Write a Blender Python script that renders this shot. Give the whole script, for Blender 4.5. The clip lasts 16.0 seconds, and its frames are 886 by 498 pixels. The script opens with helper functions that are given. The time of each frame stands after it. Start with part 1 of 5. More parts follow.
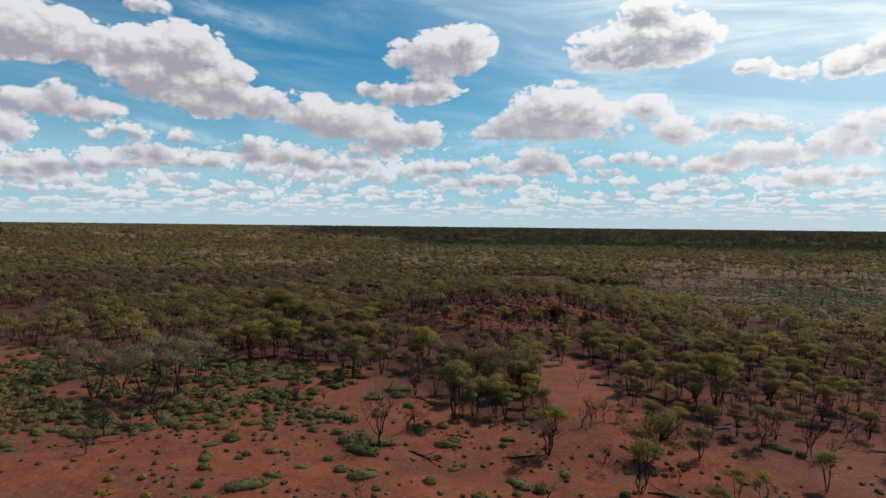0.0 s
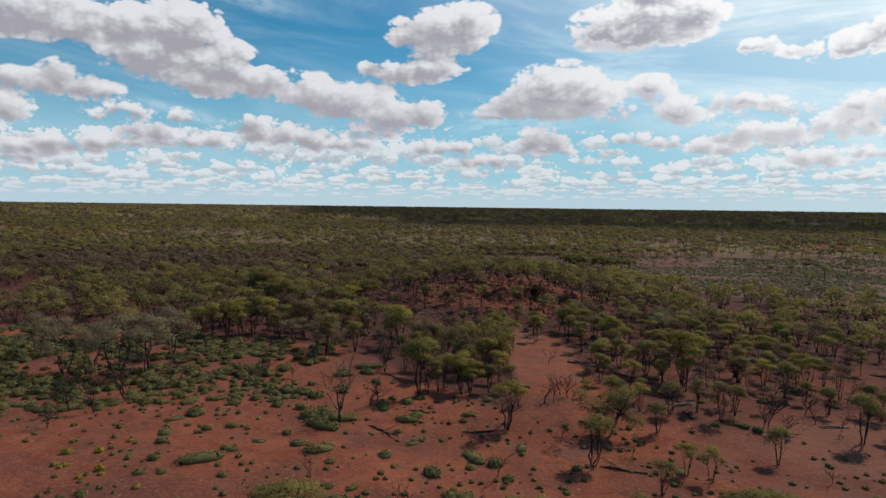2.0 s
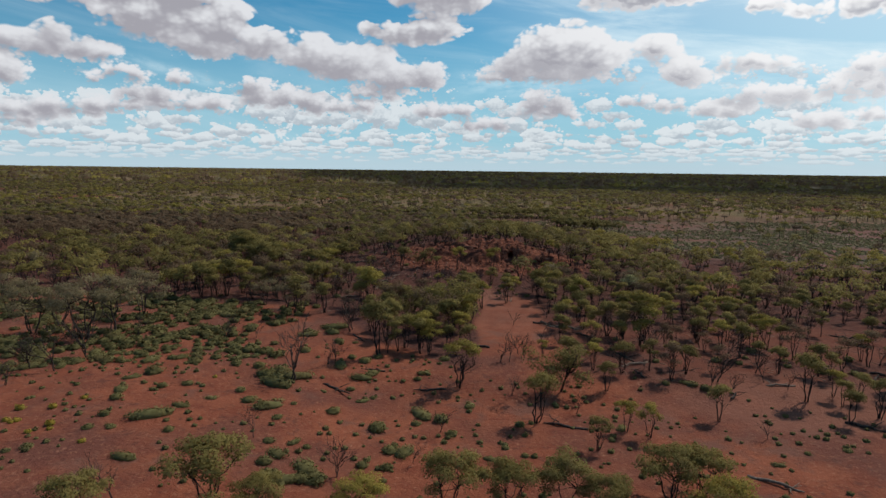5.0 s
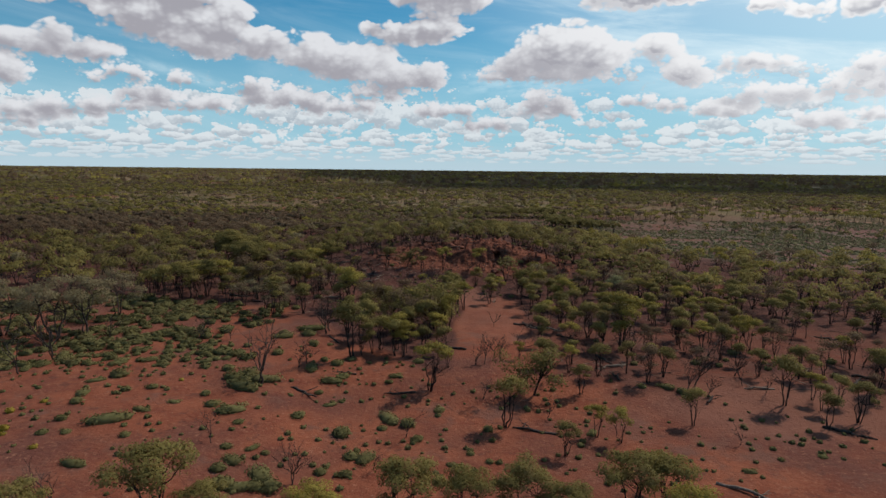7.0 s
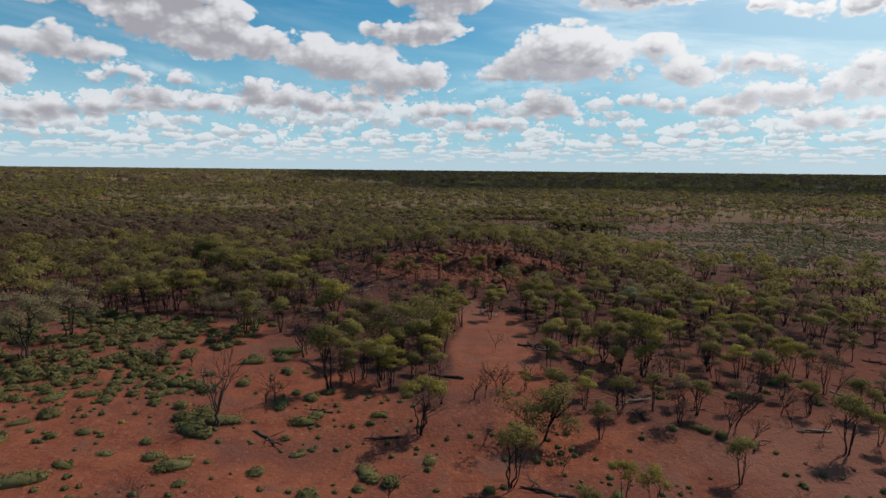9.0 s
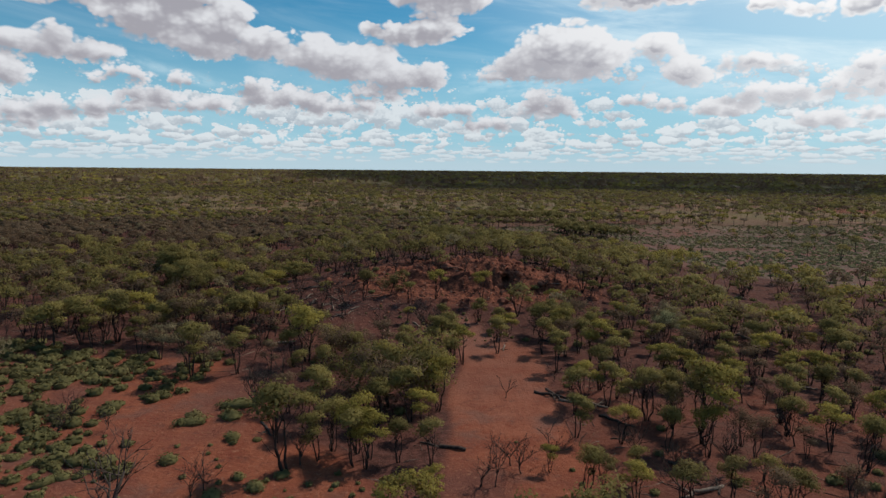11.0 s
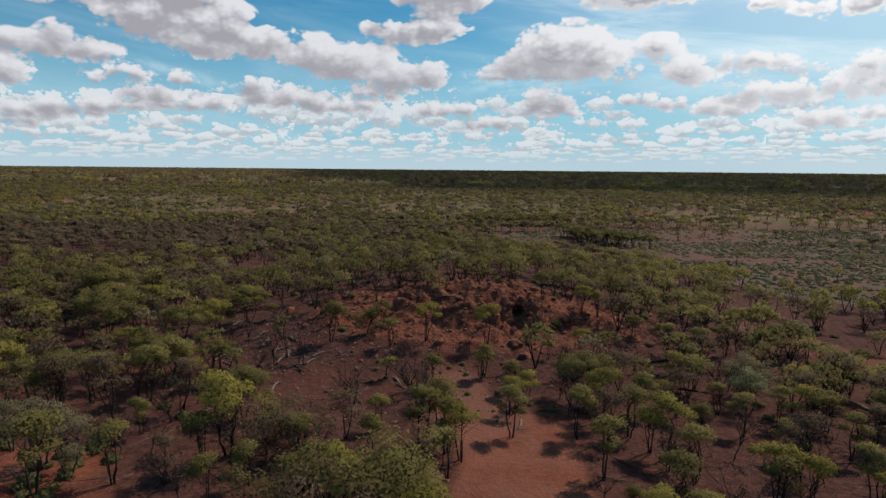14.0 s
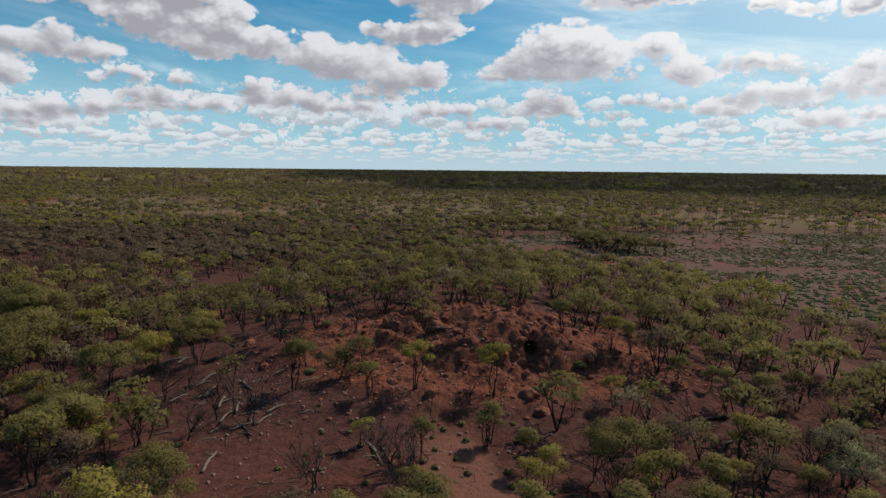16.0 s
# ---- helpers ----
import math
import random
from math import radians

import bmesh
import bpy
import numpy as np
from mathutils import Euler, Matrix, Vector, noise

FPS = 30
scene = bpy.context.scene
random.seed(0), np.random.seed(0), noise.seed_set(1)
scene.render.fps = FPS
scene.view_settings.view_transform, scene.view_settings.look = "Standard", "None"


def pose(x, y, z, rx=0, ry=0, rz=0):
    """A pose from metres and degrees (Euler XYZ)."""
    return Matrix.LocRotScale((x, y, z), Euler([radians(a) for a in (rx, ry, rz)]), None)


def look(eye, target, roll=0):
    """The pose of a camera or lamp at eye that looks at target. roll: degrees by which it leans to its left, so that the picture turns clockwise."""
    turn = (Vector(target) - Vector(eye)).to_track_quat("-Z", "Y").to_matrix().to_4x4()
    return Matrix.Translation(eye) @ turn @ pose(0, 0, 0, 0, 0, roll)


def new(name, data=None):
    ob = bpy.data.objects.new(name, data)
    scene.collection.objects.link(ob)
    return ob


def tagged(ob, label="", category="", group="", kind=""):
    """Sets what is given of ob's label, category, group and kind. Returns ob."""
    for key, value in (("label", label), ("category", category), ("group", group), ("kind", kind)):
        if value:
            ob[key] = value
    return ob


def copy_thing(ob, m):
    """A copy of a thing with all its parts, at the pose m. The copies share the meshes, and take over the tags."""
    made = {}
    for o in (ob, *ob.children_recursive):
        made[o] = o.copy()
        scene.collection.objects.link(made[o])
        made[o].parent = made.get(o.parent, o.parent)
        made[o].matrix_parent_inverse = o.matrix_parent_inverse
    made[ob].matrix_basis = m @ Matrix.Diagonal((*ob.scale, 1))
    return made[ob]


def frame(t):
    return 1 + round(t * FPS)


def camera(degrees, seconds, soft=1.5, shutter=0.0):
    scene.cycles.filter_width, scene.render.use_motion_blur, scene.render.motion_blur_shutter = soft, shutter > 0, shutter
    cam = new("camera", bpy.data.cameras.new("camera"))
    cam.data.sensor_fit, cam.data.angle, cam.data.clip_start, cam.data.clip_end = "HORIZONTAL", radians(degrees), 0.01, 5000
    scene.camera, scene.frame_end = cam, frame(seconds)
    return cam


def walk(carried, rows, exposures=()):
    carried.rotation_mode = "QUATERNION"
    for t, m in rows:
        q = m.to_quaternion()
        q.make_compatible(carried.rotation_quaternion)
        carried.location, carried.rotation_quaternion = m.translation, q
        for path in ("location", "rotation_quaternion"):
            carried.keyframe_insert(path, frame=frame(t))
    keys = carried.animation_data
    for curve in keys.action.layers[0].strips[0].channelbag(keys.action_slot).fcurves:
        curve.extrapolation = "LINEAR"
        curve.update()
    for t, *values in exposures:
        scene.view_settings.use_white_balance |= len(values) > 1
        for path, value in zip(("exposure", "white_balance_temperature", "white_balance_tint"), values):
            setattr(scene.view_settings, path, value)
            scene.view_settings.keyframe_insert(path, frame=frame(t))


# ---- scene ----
# ---------------------------------------------------------------- camera
cam = camera(70.7, 16.0, 1.5)
PATH = [
    (0, (1.697, 3.255, 18.919), (-3.046, 103.065, 14.983), 0.62),
    (0.5, (2.683, 3.359, 18.859), (-2.063, 103.143, 14.321), 0.66),
    (1, (3.556, 3.385, 18.802), (-1.215, 103.134, 13.567), 0.70),
    (1.5, (4.391, 3.389, 18.728), (-0.432, 103.096, 12.789), 0.71),
    (2, (5.214, 3.383, 18.651), (0.310, 103.012, 11.582), 0.70),
    (2.5, (5.970, 3.335, 18.589), (1.026, 102.856, 10.153), 0.70),
    (3, (6.693, 3.281, 18.522), (1.745, 102.610, 8.066), 0.70),
    (3.5, (7.386, 3.260, 18.479), (2.439, 102.377, 6.176), 0.70),
    (4, (8.083, 3.303, 18.460), (3.087, 102.355, 5.662), 0.70),
    (4.5, (8.799, 3.355, 18.447), (3.719, 102.405, 5.665), 0.70),
    (5, (9.485, 3.371, 18.444), (4.377, 102.417, 5.649), 0.70),
    (7.5, (12.199, 5.856, 18.360), (6.844, 104.886, 5.537), 0.62),
    (8, (12.198, 7.879, 18.360), (6.837, 106.908, 5.534), 0.60),
    (10.5, (11.846, 23.971, 18.410), (6.495, 123.003, 5.598), 0.50),
    (11, (11.702, 27.502, 18.420), (6.321, 126.531, 5.606), 0.50),
    (11.5, (11.570, 30.953, 18.420), (6.170, 129.977, 5.574), 0.51),
    (12, (11.483, 34.328, 18.420), (6.049, 133.351, 5.578), 0.51),
    (12.5, (11.464, 37.570, 18.420), (5.992, 136.588, 5.555), 0.52),
    (13, (11.458, 40.736, 18.420), (5.979, 139.754, 5.563), 0.52),
    (13.5, (11.413, 43.972, 18.420), (5.963, 142.989, 5.538), 0.53),
    (14, (11.350, 47.344, 18.420), (5.923, 146.357, 5.497), 0.53),
    (14.5, (11.290, 50.712, 18.420), (5.877, 149.726, 5.500), 0.54),
    (15, (11.228, 54.006, 18.420), (5.821, 153.023, 5.519), 0.54),
    (15.5, (11.156, 57.295, 18.420), (5.743, 156.312, 5.529), 0.55),
    (16, (11.099, 60.648, 18.420), (5.657, 159.666, 5.543), 0.55),
]
walk(cam, [(t, look(eye, target, roll)) for t, eye, target, roll in PATH])

# ---------------------------------------------------------------- sky, sun
SUN_TURN, SUN_HEIGHT = 48.0, 50.0  # degrees right of straight ahead, degrees above the horizon


class Nodes:
    """A short way to write node trees."""

    def __init__(self, tree):
        self.tree = tree
        tree.nodes.clear()

    def add(self, kind, **props):
        n = self.tree.nodes.new(kind)
        for k, v in props.items():
            setattr(n, k, v)
        return n

    def put(self, socket, value):
        if hasattr(value, "is_output"):
            self.tree.links.new(value, socket)
        elif value is not None:
            socket.default_value = value

    def math(self, op, a, b=None, c=None, clamp=False):
        n = self.add("ShaderNodeMath", operation=op, use_clamp=clamp)
        for s, v in zip(n.inputs, (a, b, c)):
            self.put(s, v)
        return n.outputs[0]

    def vec(self, op, a, b=None, c=None):
        n = self.add("ShaderNodeVectorMath", operation=op)
        for s, v in zip(n.inputs, (a, b, c)):
            self.put(s, v)
        return n.outputs["Value"] if op in ("LENGTH", "DOT_PRODUCT") else n.outputs["Vector"]

    def span(self, v, a, b, c=0.0, d=1.0, smooth=True):
        n = self.add("ShaderNodeMapRange", interpolation_type="SMOOTHSTEP" if smooth else "LINEAR")
        for s, val in zip(n.inputs[:5], (v, a, b, c, d)):
            self.put(s, val)
        return n.outputs[0]

    def mix(self, f, a, b, blend="MIX"):
        n = self.add("ShaderNodeMix", data_type="RGBA", blend_type=blend)
        self.put(n.inputs["Factor"], f)
        for s, v in ((n.inputs[6], a), (n.inputs[7], b)):
            self.put(s, (*v, 1.0) if isinstance(v, tuple) and len(v) == 3 else v)
        return n.outputs[2]

    def noise(self, v, scale, detail=4.0, rough=0.55, distort=0.0):
        n = self.add("ShaderNodeTexNoise")
        self.put(n.inputs["Vector"], v)
        for k, val in (("Scale", scale), ("Detail", detail), ("Roughness", rough), ("Distortion", distort)):
            n.inputs[k].default_value = val
        return n.outputs["Fac"]

    def join(self, x, y, z=0.0):
        n = self.add("ShaderNodeCombineXYZ")
        for s, v in zip(n.inputs, (x, y, z)):
            self.put(s, v)
        return n.outputs[0]


# heaped clouds: each puff is (turn, height, half width, half height), in radians and slopes above the horizon
# wisps: from and to, half width, strength
WISPS = [(-0.459, 0.327, -0.262, 0.286, 0.022, 0.42), (-0.526, 0.149, -0.358, 0.113, 0.013, 0.4), (-0.249, 0.338, -0.126, 0.3, 0.027, 0.12), (-0.044, 0.133, 0.177, 0.135, 0.033, 0.5)]
CLOUDS = {
    "long bank": [(-0.625, 0.254, 0.079, 0.041), (-0.685, 0.25, 0.06, 0.043), (-0.566, 0.245, 0.049, 0.031), (-0.511, 0.249, 0.044, 0.03), (-0.436,
        0.259, 0.059, 0.037), (-0.459, 0.215, 0.094, 0.034), (-0.382, 0.214, 0.049, 0.034), (-0.406, 0.179, 0.064, 0.022), (-0.325, 0.185, 0.051,
        0.026), (-0.248, 0.172, 0.065, 0.029), (-0.196, 0.161, 0.071, 0.032), (-0.125, 0.14, 0.054, 0.023), (-0.08, 0.146, 0.034, 0.025), (-0.497,
        0.195, 0.045, 0.022)],
    "left heap": [(-0.587, 0.162, 0.051, 0.02), (-0.594, 0.173, 0.023, 0.023), (-0.644, 0.159, 0.025, 0.013), (-0.651, 0.122, 0.028, 0.024), (-0.553,
        0.154, 0.028, 0.012), (-0.496, 0.311, 0.033, 0.011)],
    "middle heap": [(-0.054, 0.275, 0.072, 0.035), (-0.014, 0.28, 0.045, 0.035), (-0.099, 0.27, 0.04, 0.022), (-0.108, 0.21, 0.063, 0.021), (-0.063,
        0.217, 0.045, 0.02), (-0.161, 0.219, 0.022, 0.016)],
    "great heap": [(0.265, 0.286, 0.079, 0.044), (0.208, 0.277, 0.062, 0.033), (0.325, 0.285, 0.046, 0.031), (0.265, 0.324, 0.044, 0.021), (0.175,
        0.262, 0.034, 0.022), (0.25, 0.253, 0.087, 0.019)],
    "second heap": [(0.124, 0.187, 0.069, 0.039), (0.176, 0.171, 0.051, 0.03), (0.063, 0.164, 0.044, 0.021), (0.037, 0.142, 0.04, 0.008), (0.116,
        0.146, 0.086, 0.011), (0.264, 0.176, 0.031, 0.021), (0.309, 0.145, 0.043, 0.023)],
    "right heaps": [(0.377, 0.156, 0.031, 0.009), (0.407, 0.154, 0.039, 0.01), (0.415, 0.111, 0.046, 0.018), (0.379, 0.107, 0.029, 0.01), (0.458,
        0.112, 0.02, 0.013), (0.517, 0.113, 0.044, 0.014), (0.542, 0.142, 0.036, 0.018), (0.533, 0.22, 0.037, 0.019), (0.495, 0.213, 0.027, 0.01),
        (0.563, 0.235, 0.027, 0.022), (0.399, 0.226, 0.016, 0.007), (0.419, 0.228, 0.014, 0.01), (0.455, 0.221, 0.022, 0.010)],
    "low middle": [(0.108, 0.104, 0.042, 0.018), (0.109, 0.088, 0.052, 0.008), (0.237, 0.1, 0.026, 0.009), (0.29, 0.095, 0.022, 0.008), (0.357, 0.087,
        0.037, 0.013), (0.486, 0.072, 0.036, 0.012), (-0.052, 0.088, 0.05, 0.012), (0.011, 0.07, 0.045, 0.01), (0.55, 0.079, 0.024, 0.007)],
    "low left": [(-0.512, 0.124, 0.028, 0.01), (-0.55, 0.115, 0.013, 0.008), (-0.299, 0.107, 0.064, 0.019), (-0.213, 0.094, 0.062, 0.012), (-0.16,
        0.113, 0.04, 0.01), (-0.486, 0.101, 0.034, 0.013), (-0.433, 0.09, 0.059, 0.011), (-0.526, 0.083, 0.044, 0.01), (-0.581, 0.076, 0.048, 0.009),
        (-0.627, 0.071, 0.039, 0.009), (-0.652, 0.057, 0.038, 0.007), (-0.349, 0.119, 0.021, 0.012), (-0.441, 0.123, 0.019, 0.007)],
}

puff_dice = random.Random(4)
for name_, puffs in CLOUDS.items():
    split = []
    for a, e, w, h in puffs:
        n_puffs = 1 if name_ in ("long bank", "middle heap", "great heap", "second heap") or w < 2.0 * h else min(3, round(w / h / 1.25))
        for i in range(n_puffs):
            size = puff_dice.uniform(0.75, 1.25) if n_puffs > 1 else 1.0
            split.append((a + w * (2 * i + 1 - n_puffs) / n_puffs * 0.85, e + h * (size - 1), w / n_puffs * (1.3 if n_puffs > 1 else 1.0), h * size))
    CLOUDS[name_] = split

world = bpy.data.worlds.new("outback_sky")
scene.world = world
world.use_nodes = True
k = Nodes(world.node_tree)
sky = k.add("ShaderNodeTexSky", sky_type="NISHITA", sun_disc=False, sun_elevation=radians(SUN_HEIGHT), sun_rotation=radians(SUN_TURN),
            altitude=200.0, air_density=1.0, dust_density=0.6, ozone_density=3.0)
way = k.vec("NORMALIZE", k.add("ShaderNodeTexCoord").outputs["Generated"])
apart = k.add("ShaderNodeSeparateXYZ")
k.put(apart.inputs[0], way)
dx, dy, dz = apart.outputs
turn = k.math("ARCTAN2", dx, dy)
flat = k.math("SQRT", k.math("ADD", k.math("MULTIPLY", dx, dx), k.math("MULTIPLY_ADD", dy, dy, 1e-5)))
rise = k.math("DIVIDE", dz, flat)
spot = k.join(turn, rise)

# edges are frayed by two sizes of billows
stir = k.add("ShaderNodeTexNoise")
k.put(stir.inputs["Vector"], spot)
stir.inputs["Scale"].default_value, stir.inputs["Detail"].default_value = 13.0, 3.0
fray = k.vec("MULTIPLY_ADD", stir.outputs["Color"], (0.034, 0.026, 0.0), (-0.017, -0.013, 0.0))
frayed = k.vec("ADD", spot, fray)


def billows(p):
    """Cauliflower lumps: rounded cells in three sizes, from about 0 (creases) to 1 (crowns)."""
    total = None
    for scale, share in ((19.0, 0.46), (43.0, 0.34), (100.0, 0.20)):
        n = k.add("ShaderNodeTexVoronoi", feature="SMOOTH_F1", voronoi_dimensions="2D")
        k.put(n.inputs["Vector"], k.vec("MULTIPLY", p, (1.0, 1.4, 1.0)))
        n.inputs["Scale"].default_value, n.inputs["Smoothness"].default_value = scale, 0.3
        piece = k.math("MULTIPLY_ADD", n.outputs["Distance"], -1.35 * share, share)
        total = piece if total is None else k.math("ADD", total, piece)
    return total


def heaps(p, right=0.0, up=0.0):
    """How deep inside the heaped clouds a direction is, above 0 inside, as a part of the puff's size; right and up shift each puff by parts of its size."""
    low = None
    for puffs in CLOUDS.values():
        for a, e, w, h in puffs:
            d = k.vec("LENGTH", k.vec("MULTIPLY_ADD", p, (0.92 / w, 0.92 / h, 0.0), (right - 0.92 * a / w, up - 0.92 * e / h, 0.0)))
            low = d if low is None else k.math("SMOOTH_MIN", low, d, 0.3)
    return k.math("SUBTRACT", 1.0, low)


def heap_edge(p):
    """The same in radians: how far a direction lies within the outline of the heaped clouds."""
    low = None
    for puffs in CLOUDS.values():
        for a, e, w, h in puffs:
            d = k.vec("LENGTH", k.vec("MULTIPLY_ADD", p, (1.0 / w, 1.0 / h, 0.0), (-a / w, -e / h, 0.0)))
            d = k.math("MULTIPLY_ADD", d, min(w, h), -min(w, h))
            low = d if low is None else k.math("SMOOTH_MIN", low, d, 0.014)
    return k.math("MULTIPLY", low, -1.0)


def rows_of_puffs(p, scale, squash, low, high, size):
    """A far bank of many small flat-based clouds between two heights over the horizon: how much they cover, how dark they are."""
    n = k.add("ShaderNodeTexVoronoi", feature="F1", voronoi_dimensions="2D")
    q = k.vec("MULTIPLY", p, (1.0, squash, 1.0))
    k.put(n.inputs["Vector"], q)
    n.inputs["Scale"].default_value, n.inputs["Randomness"].default_value = scale, 1.0
    lot = k.add("ShaderNodeSeparateXYZ")
    k.put(lot.inputs[0], n.outputs["Color"])
    off = k.add("ShaderNodeSeparateXYZ")
    k.put(off.inputs[0], k.vec("SUBTRACT", q, n.outputs["Position"]))
    height_ = k.math("MULTIPLY", off.outputs[1], scale)
    inside = k.math("MULTIPLY", k.span(rise, low * 0.7, low * 1.15), k.span(rise, high * 1.2, high * 0.85))
    reach = k.math("MULTIPLY", k.math("MULTIPLY_ADD", lot.outputs[0], size, size * 0.55), inside)
    base = k.math("MULTIPLY", k.math("MAXIMUM", k.math("MULTIPLY", height_, -1.0), 0.0), 0.6)
    deep = k.math("SUBTRACT", k.math("MULTIPLY_ADD", small_lump, 0.85, k.math("SUBTRACT", reach, 0.37)), k.math("ADD", n.outputs["Distance"], base))
    return k.math("MULTIPLY", k.span(deep, -0.04, 0.15), k.math("MULTIPLY", inside, 1.6), clamp=True), k.span(k.math("MULTIPLY_ADD", small_lump, 0.6, height_), 0.50, 0.0)


sun_way = (math.sin(radians(SUN_TURN)) * math.cos(radians(SUN_HEIGHT)), math.cos(radians(SUN_TURN)) * math.cos(radians(SUN_HEIGHT)), math.sin(radians(SUN_HEIGHT)))
near_sun = k.span(k.vec("DOT_PRODUCT", way, sun_way), 0.52, 0.86)
upper = k.span(rise, 0.10, 0.21)  # clouds low over the plain are farther off, so their lumps are smaller
small_lump = billows(k.vec("MULTIPLY", spot, (2.0, 2.0, 2.0)))
lump = k.math("ADD", k.math("MULTIPLY", billows(frayed), upper), k.math("MULTIPLY", small_lump, k.math("SUBTRACT", 1.0, upper)))
calm = k.vec("MULTIPLY_ADD", fray, (0.8, 0.8, 0.8), spot)
low_side = heaps(calm, 0.22, 0.66)
ruffle = k.math("MULTIPLY", k.span(low_side, 0.85, 0.45, 0.45, 1.0), k.span(rise, 0.06, 0.24, 0.008, 0.021))  # crowns are lumpy, bases are flat
rim = heap_edge(frayed)
depth = k.math("ADD", rim, k.math("MULTIPLY", ruffle, k.math("MULTIPLY_ADD", lump, 2.0, -0.72)))
depth = k.math("MINIMUM", depth, k.math("MULTIPLY_ADD", rim, 2.2, 0.008))
cover = k.span(depth, -0.0015, 0.0065)
sunward = k.vec("ADD", frayed, (0.006, 0.011, 0.0))
crease = k.math("MULTIPLY", k.math("SUBTRACT", billows(sunward), billows(frayed)), upper)
shade_depth = k.math("MULTIPLY_ADD", crease, 0.62, low_side)
dark = k.span(k.math("MULTIPLY_ADD", lump, -0.62, k.math("ADD", shade_depth, k.math("MULTIPLY_ADD", near_sun, -0.02, 0.48))), -0.10, 1.12)
dark = k.math("MULTIPLY", dark, k.math("MAXIMUM", k.span(depth, 0.002, 0.016), k.math("SUBTRACT", 1.0, near_sun)))  # bright rims towards the sun

far_cover, far_dark = None, None
for scale, squash, low, high, size, ripple, shift in (
        (9.0, 2.0, 0.085, 0.15, 0.30, 1.0, 3.0), (13.0, 2.1, 0.055, 0.115, 0.46, 0.8, 7.0), (19.0, 2.2, 0.040, 0.085, 0.46, 0.6, 11.0),
        (29.0, 2.5, 0.022, 0.056, 0.52, 0.42, 17.0), (44.0, 3.2, 0.010, 0.034, 0.50, 0.28, 23.0)):
    one, two = rows_of_puffs(k.vec("MULTIPLY_ADD", fray, (ripple,) * 3, k.vec("ADD", spot, (shift, shift * 0.3, 0.0))), scale, squash, low, high, size)
    if far_cover is None:
        far_cover, far_dark = one, two
    else:
        far_dark = k.math("ADD", k.math("MULTIPLY", far_dark, k.math("SUBTRACT", 1.0, one)), k.math("MULTIPLY", two, one))
        far_cover = k.math("MAXIMUM", far_cover, one)

# clouds overhead and behind, out of the view, so that the sky goes on
over = k.noise(k.join(k.math("DIVIDE", dx, k.math("MAXIMUM", dz, 0.05)), k.math("DIVIDE", dy, k.math("MAXIMUM", dz, 0.05))), 1.6, 5.0)
elsewhere = k.math("MAXIMUM", k.span(rise, 0.40, 0.55), k.math("MULTIPLY", k.span(k.math("ABSOLUTE", turn), 0.80, 1.0), k.span(rise, 0.12, 0.2)))
over_cover = k.math("MULTIPLY", k.span(over, 0.60, 0.70), elsewhere)

# thin high veil: long streaks, thicker towards the sun
tilt = k.join(k.math("MULTIPLY_ADD", rise, 1.1, turn), k.math("MULTIPLY_ADD", turn, 0.28, k.math("MULTIPLY", rise, 5.0)))
veil = k.math("MULTIPLY", k.span(k.noise(tilt, 3.2, 6.0, 0.6, 0.6), 0.40, 0.78), k.math("MULTIPLY_ADD", near_sun, 0.95, 0.22), clamp=True)



def streak(a0, e0, a1, e1, wide, share):
    """One long wisp of high ice cloud between two directions."""
    long_ = math.hypot(a1 - a0, e1 - e0)
    ux, uy = (a1 - a0) / long_, (e1 - e0) / long_
    off = k.vec("MULTIPLY_ADD", fray, (0.35, 0.35, 0.0), k.vec("ADD", spot, (-a0, -e0, 0.0)))
    along = k.math("DIVIDE", k.vec("DOT_PRODUCT", off, (ux, uy, 0.0)), long_)
    across = k.math("ABSOLUTE", k.vec("DOT_PRODUCT", off, (-uy, ux, 0.0)))
    ends = k.math("MULTIPLY", k.span(along, -0.1, 0.25), k.span(along, 1.1, 0.6))
    grain = k.span(k.noise(k.join(k.math("MULTIPLY", along, 5.0), k.math("MULTIPLY", across, 70.0)), 1.0, 4.0), 0.25, 0.7)
    return k.math("MULTIPLY", k.math("MULTIPLY", k.span(across, wide, 0.0), ends), k.math("MULTIPLY", grain, share))


for wisp in WISPS:
    veil = k.math("ADD", veil, streak(*wisp), clamp=True)
clear = k.mix(1.0, sky.outputs[0], (0.024, 0.073, 0.083), "MULTIPLY")
haze = k.span(rise, 0.26, 0.0, 0.0, 0.85)
clear = k.mix(haze, clear, (0.37, 0.60, 0.74))
glare = k.math("MULTIPLY", k.math("MULTIPLY_ADD", near_sun, 0.66, k.math("MULTIPLY", veil, 0.85), clamp=True), k.span(rise, 1.0, 0.4, 0.15, 1.0))
clear = k.mix(glare, clear, (0.80, 0.93, 0.98))
far_tone = k.mix(far_dark, k.mix(near_sun, (0.76, 0.785, 0.81), (0.98, 0.99, 1.0)), k.mix(near_sun, (0.46, 0.49, 0.54), (0.60, 0.66, 0.72)))
paint = k.mix(k.math("MULTIPLY", far_cover, 0.84), clear, far_tone)
paint = k.mix(over_cover, paint, (0.55, 0.55, 0.60))
paint = k.mix(cover, paint, k.mix(dark, k.mix(near_sun, (0.74, 0.755, 0.79), (1.0, 1.0, 1.0)), k.mix(near_sun, (0.37, 0.365, 0.41), (0.40, 0.42, 0.48))))
low_haze = k.span(rise, 0.045, 0.0, 0.0, 0.75)
paint = k.mix(low_haze, paint, k.mix(near_sun, (0.52, 0.64, 0.71), (0.72, 0.80, 0.84)))
